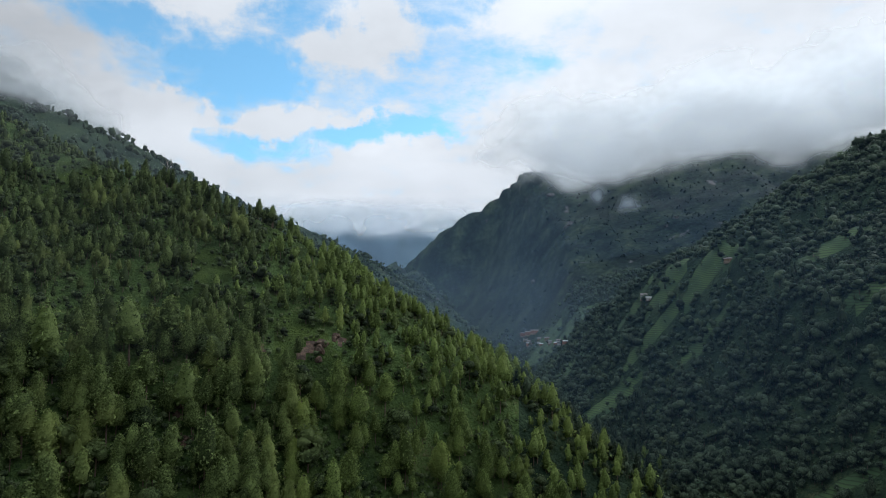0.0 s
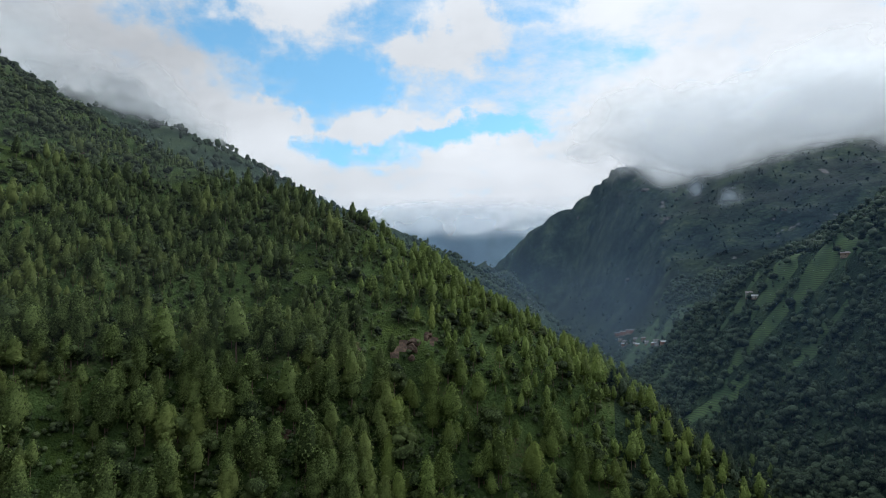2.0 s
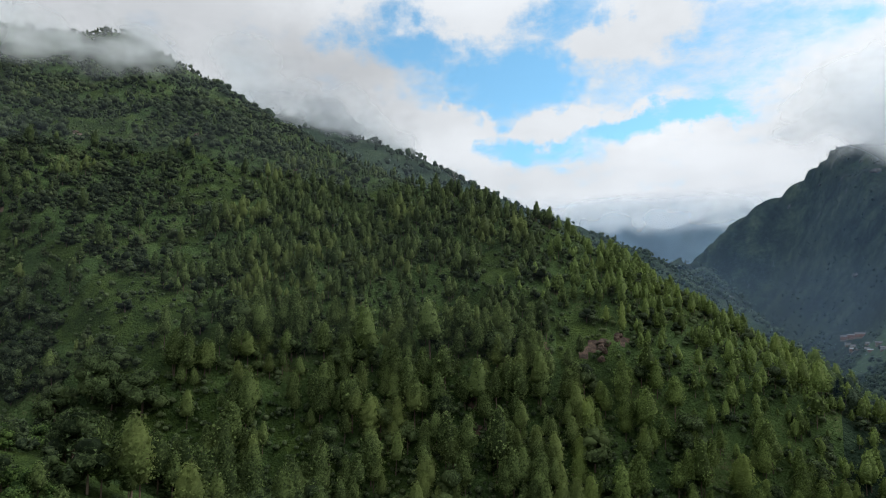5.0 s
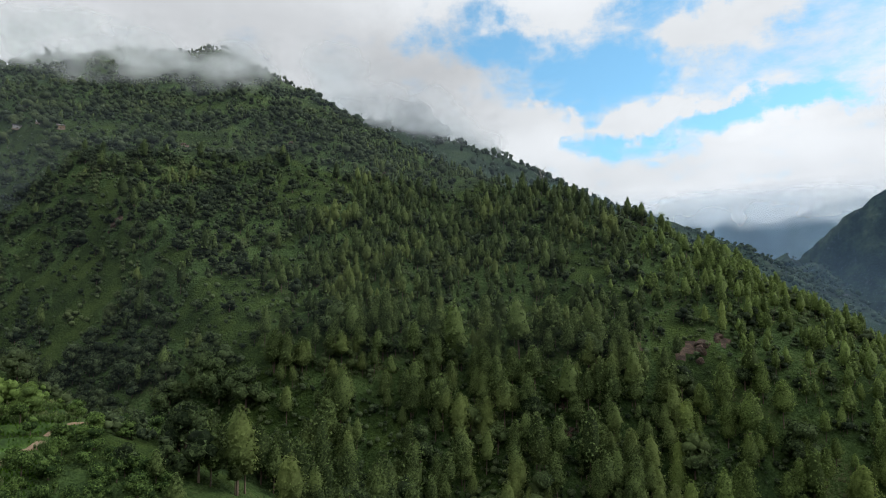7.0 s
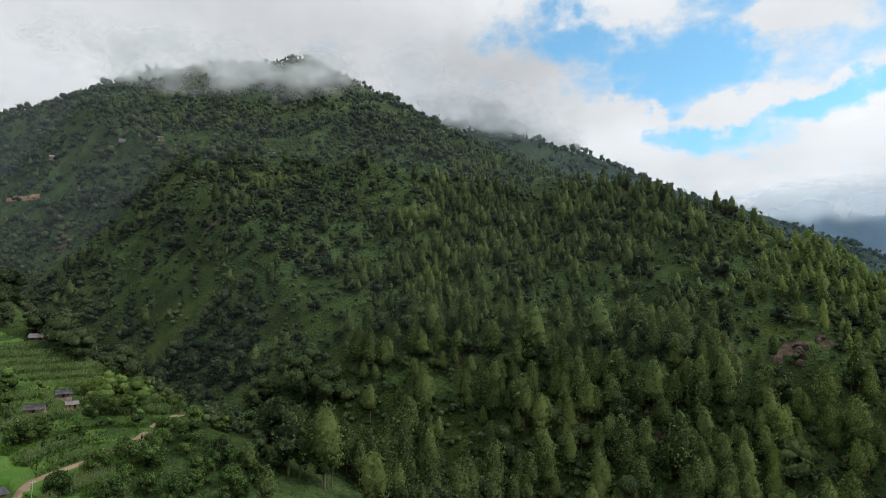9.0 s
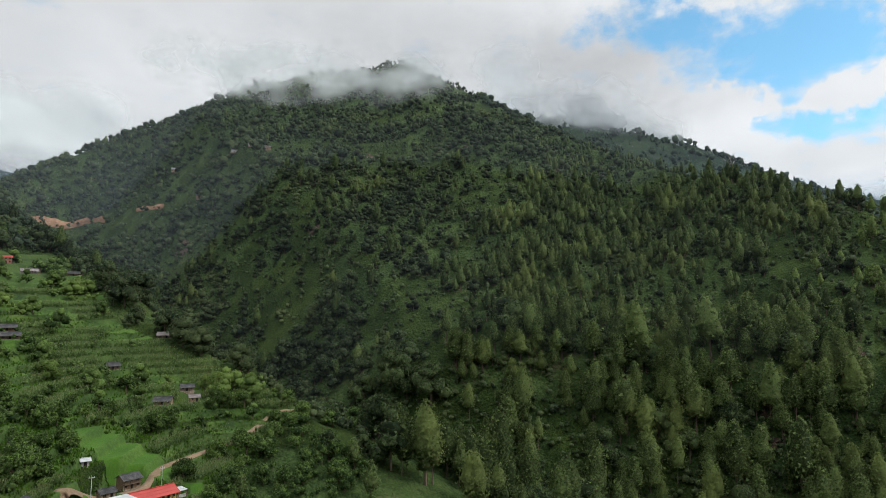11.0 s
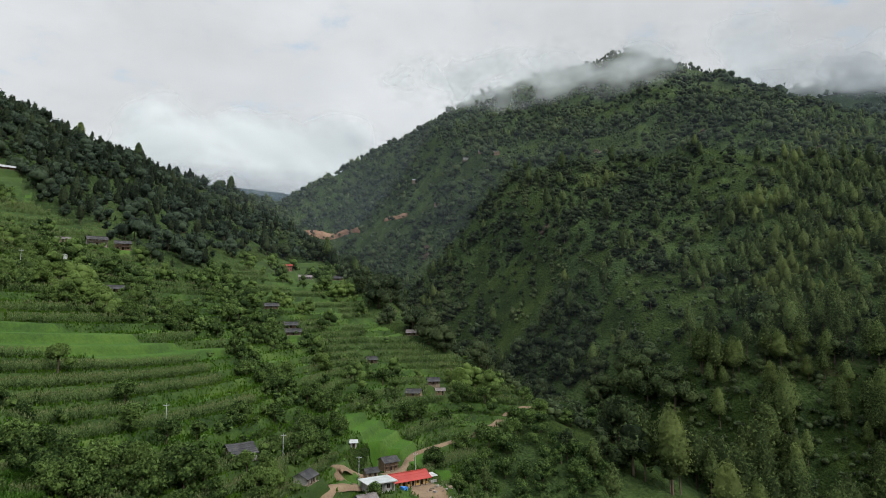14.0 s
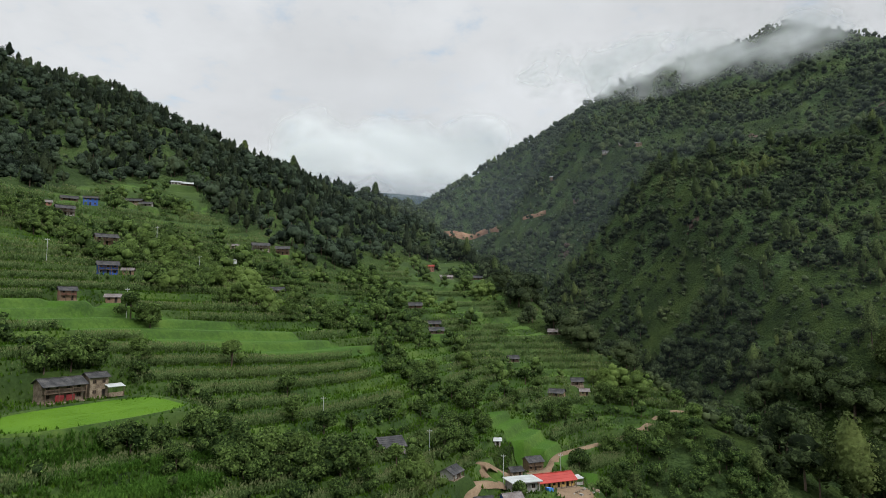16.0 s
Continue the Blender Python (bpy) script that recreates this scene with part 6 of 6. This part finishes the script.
def outcrop(x, y, wide, tall, seed, sink=0.3, mat=None, label="bare reddish-brown rock outcrop on the wooded slope"):
    """A weathered crag: a lump cut by planes and roughened, set into the slope."""
    bm = bmesh.new()
    bmesh.ops.create_icosphere(bm, subdivisions=3, radius=1.0)
    rng = np.random.RandomState(seed)
    planes = rng.normal(size=(9, 3))
    planes /= np.linalg.norm(planes, axis=1)[:, None]
    cutd = rng.uniform(0.55, 0.9, 9)
    for v in bm.verts:
        p = np.array(v.co)
        for n_, c_ in zip(planes, cutd):
            over = p @ n_ - c_
            if over > 0:
                p = p - n_ * over * 0.9
        p *= 1 + 0.10 * noise.noise(Vector(p * 3.1 + seed)) + 0.06 * noise.noise(Vector(p * 7.3 + seed))
        v.co = (p[0] * wide, p[1] * wide * 0.8, p[2] * tall)
    me = bpy.data.meshes.new("rock_outcrop")
    bm.to_mesh(me)
    bm.free()
    me.materials.append(mat or scree)
    ob = new("rock_outcrop", me)
    ob.location = (x, y, ground_at(x, y) - tall * sink + 0.2 * tall)
    ob.rotation_euler = (0, 0, rng.uniform(0, 6.28))
    return tagged(ob, label, "rock", "rock outcrops")


for k, (px, py, a) in enumerate(ROCKS):
    for j in range(5):
        outcrop(px + ((j * 5 + k) % 5 - 2) * a * 0.42, py + ((j * 7 + k) % 3 - 1) * a * 0.45, a * (0.26 + 0.12 * ((j + k) % 3)), a * (0.30 + 0.12 * (j % 2)), 10 * k + j, 0.4)
for k, (px, py, s) in enumerate(((424, 1919, 12), (359, 1718, 13), (356, 2004, 11), (418, 1864, 8), (344, 1706, 7), (254, 1721, 6), (180, 2494, 8), (574, 1509, 7), (675, 1401, 6), (307, 1789, 5), (543, 1484, 5), (456, 1783, 6), (363, 2241, 8), (268, 2390, 6))):
    outcrop(px, py, s * (0.8 + 0.5 * (k % 3)), s * (1.3 - 0.3 * (k % 2)), 300 + k, 0.75, pale_cliff, "pale grey cliff face on the dark far mountain")


def bare_tree(x, y, tall):
    """A leafless tree: forking limbs and twigs."""
    root = stand("bare_tree", x, y, 0, "tall leafless grey tree on the ridge crest", "tree")
    rng = np.random.RandomState(3)
    limbs, twigs = [], []
    for k in range(9):
        h = tall * (0.40 + 0.06 * k)
        a = k * 2.4
        tip = np.array([math.cos(a), math.sin(a), 0.9]) * tall * 0.24 * rng.uniform(0.7, 1.1) + (0, 0, h)
        limbs.append(stick((0, 0, h), tip, 0.17, 0.08, 4))
        for j in range(5):
            q = np.array([0, 0, h]) + (tip - (0, 0, h)) * rng.uniform(0.4, 1)
            twigs.append(stick(q, q + rng.normal(size=3) * 1.0 + (0, 0, 1.2), 0.08, 0.03, 3))
    for nm, (v, f) in (("trunk", stick((0, 0, -0.5), (0.1, 0, tall * 0.95), 0.34, 0.09, 6)), ("limbs", join(limbs)), ("twigs", join(twigs))):
        o = new(nm, fast_mesh(nm, v, f, [dead_wood]))
        o.parent = root


bare_tree(-221, 486, 23)
single_trees("crest_pine", pine_shape, [(-199, 489, 1.15), (-209, 487, 0.85), (-620, -4, 1.35), (-585, -80, 1.45), (-560, -120, 1.2), (-640, 18, 0.9)], 700, 3,
             "lone dark pine standing out on the skyline", "crest pines", 13, 420, 0.9, pine_leaves, limbs=8, sides=6)

# ---------------------------------------------------------------- tinted sheets that stand in for aerial haze
# an added see-through sheet whose tint imitates the haze over distance
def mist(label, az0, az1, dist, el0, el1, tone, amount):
    m = bpy.data.materials.new("haze_tint")
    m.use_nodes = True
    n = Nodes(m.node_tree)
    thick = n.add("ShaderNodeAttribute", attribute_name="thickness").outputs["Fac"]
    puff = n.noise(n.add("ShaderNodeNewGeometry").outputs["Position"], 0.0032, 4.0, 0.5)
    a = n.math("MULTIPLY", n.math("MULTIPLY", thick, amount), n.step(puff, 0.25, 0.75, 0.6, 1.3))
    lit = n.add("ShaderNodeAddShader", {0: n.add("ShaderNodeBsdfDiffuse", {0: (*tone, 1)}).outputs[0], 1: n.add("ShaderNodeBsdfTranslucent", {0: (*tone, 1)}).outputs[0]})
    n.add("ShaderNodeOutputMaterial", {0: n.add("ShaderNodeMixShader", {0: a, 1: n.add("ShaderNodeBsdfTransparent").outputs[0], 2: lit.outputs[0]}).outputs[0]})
    root = new("haze_sheet")
    tagged(root, label, "mist")
    nu, nv = 40, 16
    u, v = np.meshgrid(np.linspace(0, 1, nu), np.linspace(0, 1, nv), indexing="ij")
    az = np.radians(az0 + (az1 - az0) * u)
    x, y, z = dist * np.sin(az), dist * np.cos(az), dist * np.tan(np.radians(el0 + (el1 - el0) * v))
    t = np.sin(np.pi * np.clip(u, 0, 1)) ** 0.6 * np.sin(np.pi * v) ** 0.8
    i = np.arange(nu - 1)[:, None] * nv + np.arange(nv - 1)[None, :]
    q = np.stack([i, i + nv, i + nv + 1, i + 1], -1).reshape(-1, 4)
    me = fast_mesh("veil", np.stack([x.ravel(), y.ravel(), z.ravel()], -1), q, [m], smooth=True)
    me.attributes.new("thickness", "FLOAT", "POINT").data.foreach_set("value", t.ravel().astype(np.float32))
    o = new("veil", me)
    o.parent = root


mist("bluish tinted sheet for the haze before the far mountain", -16, 40, 1440, -6, 16, (0.045, 0.095, 0.19), 0.14)
mist("pale tinted sheet for the haze over the river bend", -12, 22, 1120, -8, 5, (0.15, 0.22, 0.30), 0.13)
mist("tinted sheet for the haze beyond the pine spur", -32, 14, 640, -9, 15, (0.12, 0.19, 0.27), 0.13)
# three pale sheets lift the mountain's dark tones as haze would
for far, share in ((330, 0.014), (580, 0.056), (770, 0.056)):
    mist("faint tinted sheet for the haze before the wooded mountain", -100, -8 if far < 600 else -22, far, -14 if far < 500 else -4, 23, (0.30, 0.36, 0.42), share)
mist("blue tinted sheet for the haze before the distant peaks", -24, 8, 2950, -1, 11, (0.20, 0.30, 0.42), 0.62)
mist("blue tinted sheet for the haze over the shaded valley side", 4, 46, 420, -15, 16, (0.05, 0.10, 0.18), 0.10)
mist("blue-grey tinted sheet for the murk in the notch behind the hill", -100, -74, 1400, 4, 13, (0.09, 0.12, 0.16), 0.6)


# true size: the plan above is drawn at four fifths
FULL_SIZE = 1.25
for ob in list(scene.objects):
    if ob.parent is None and ob.type in ("MESH", "EMPTY"):
        ob.location = ob.location * FULL_SIZE
        ob.scale = ob.scale * FULL_SIZE
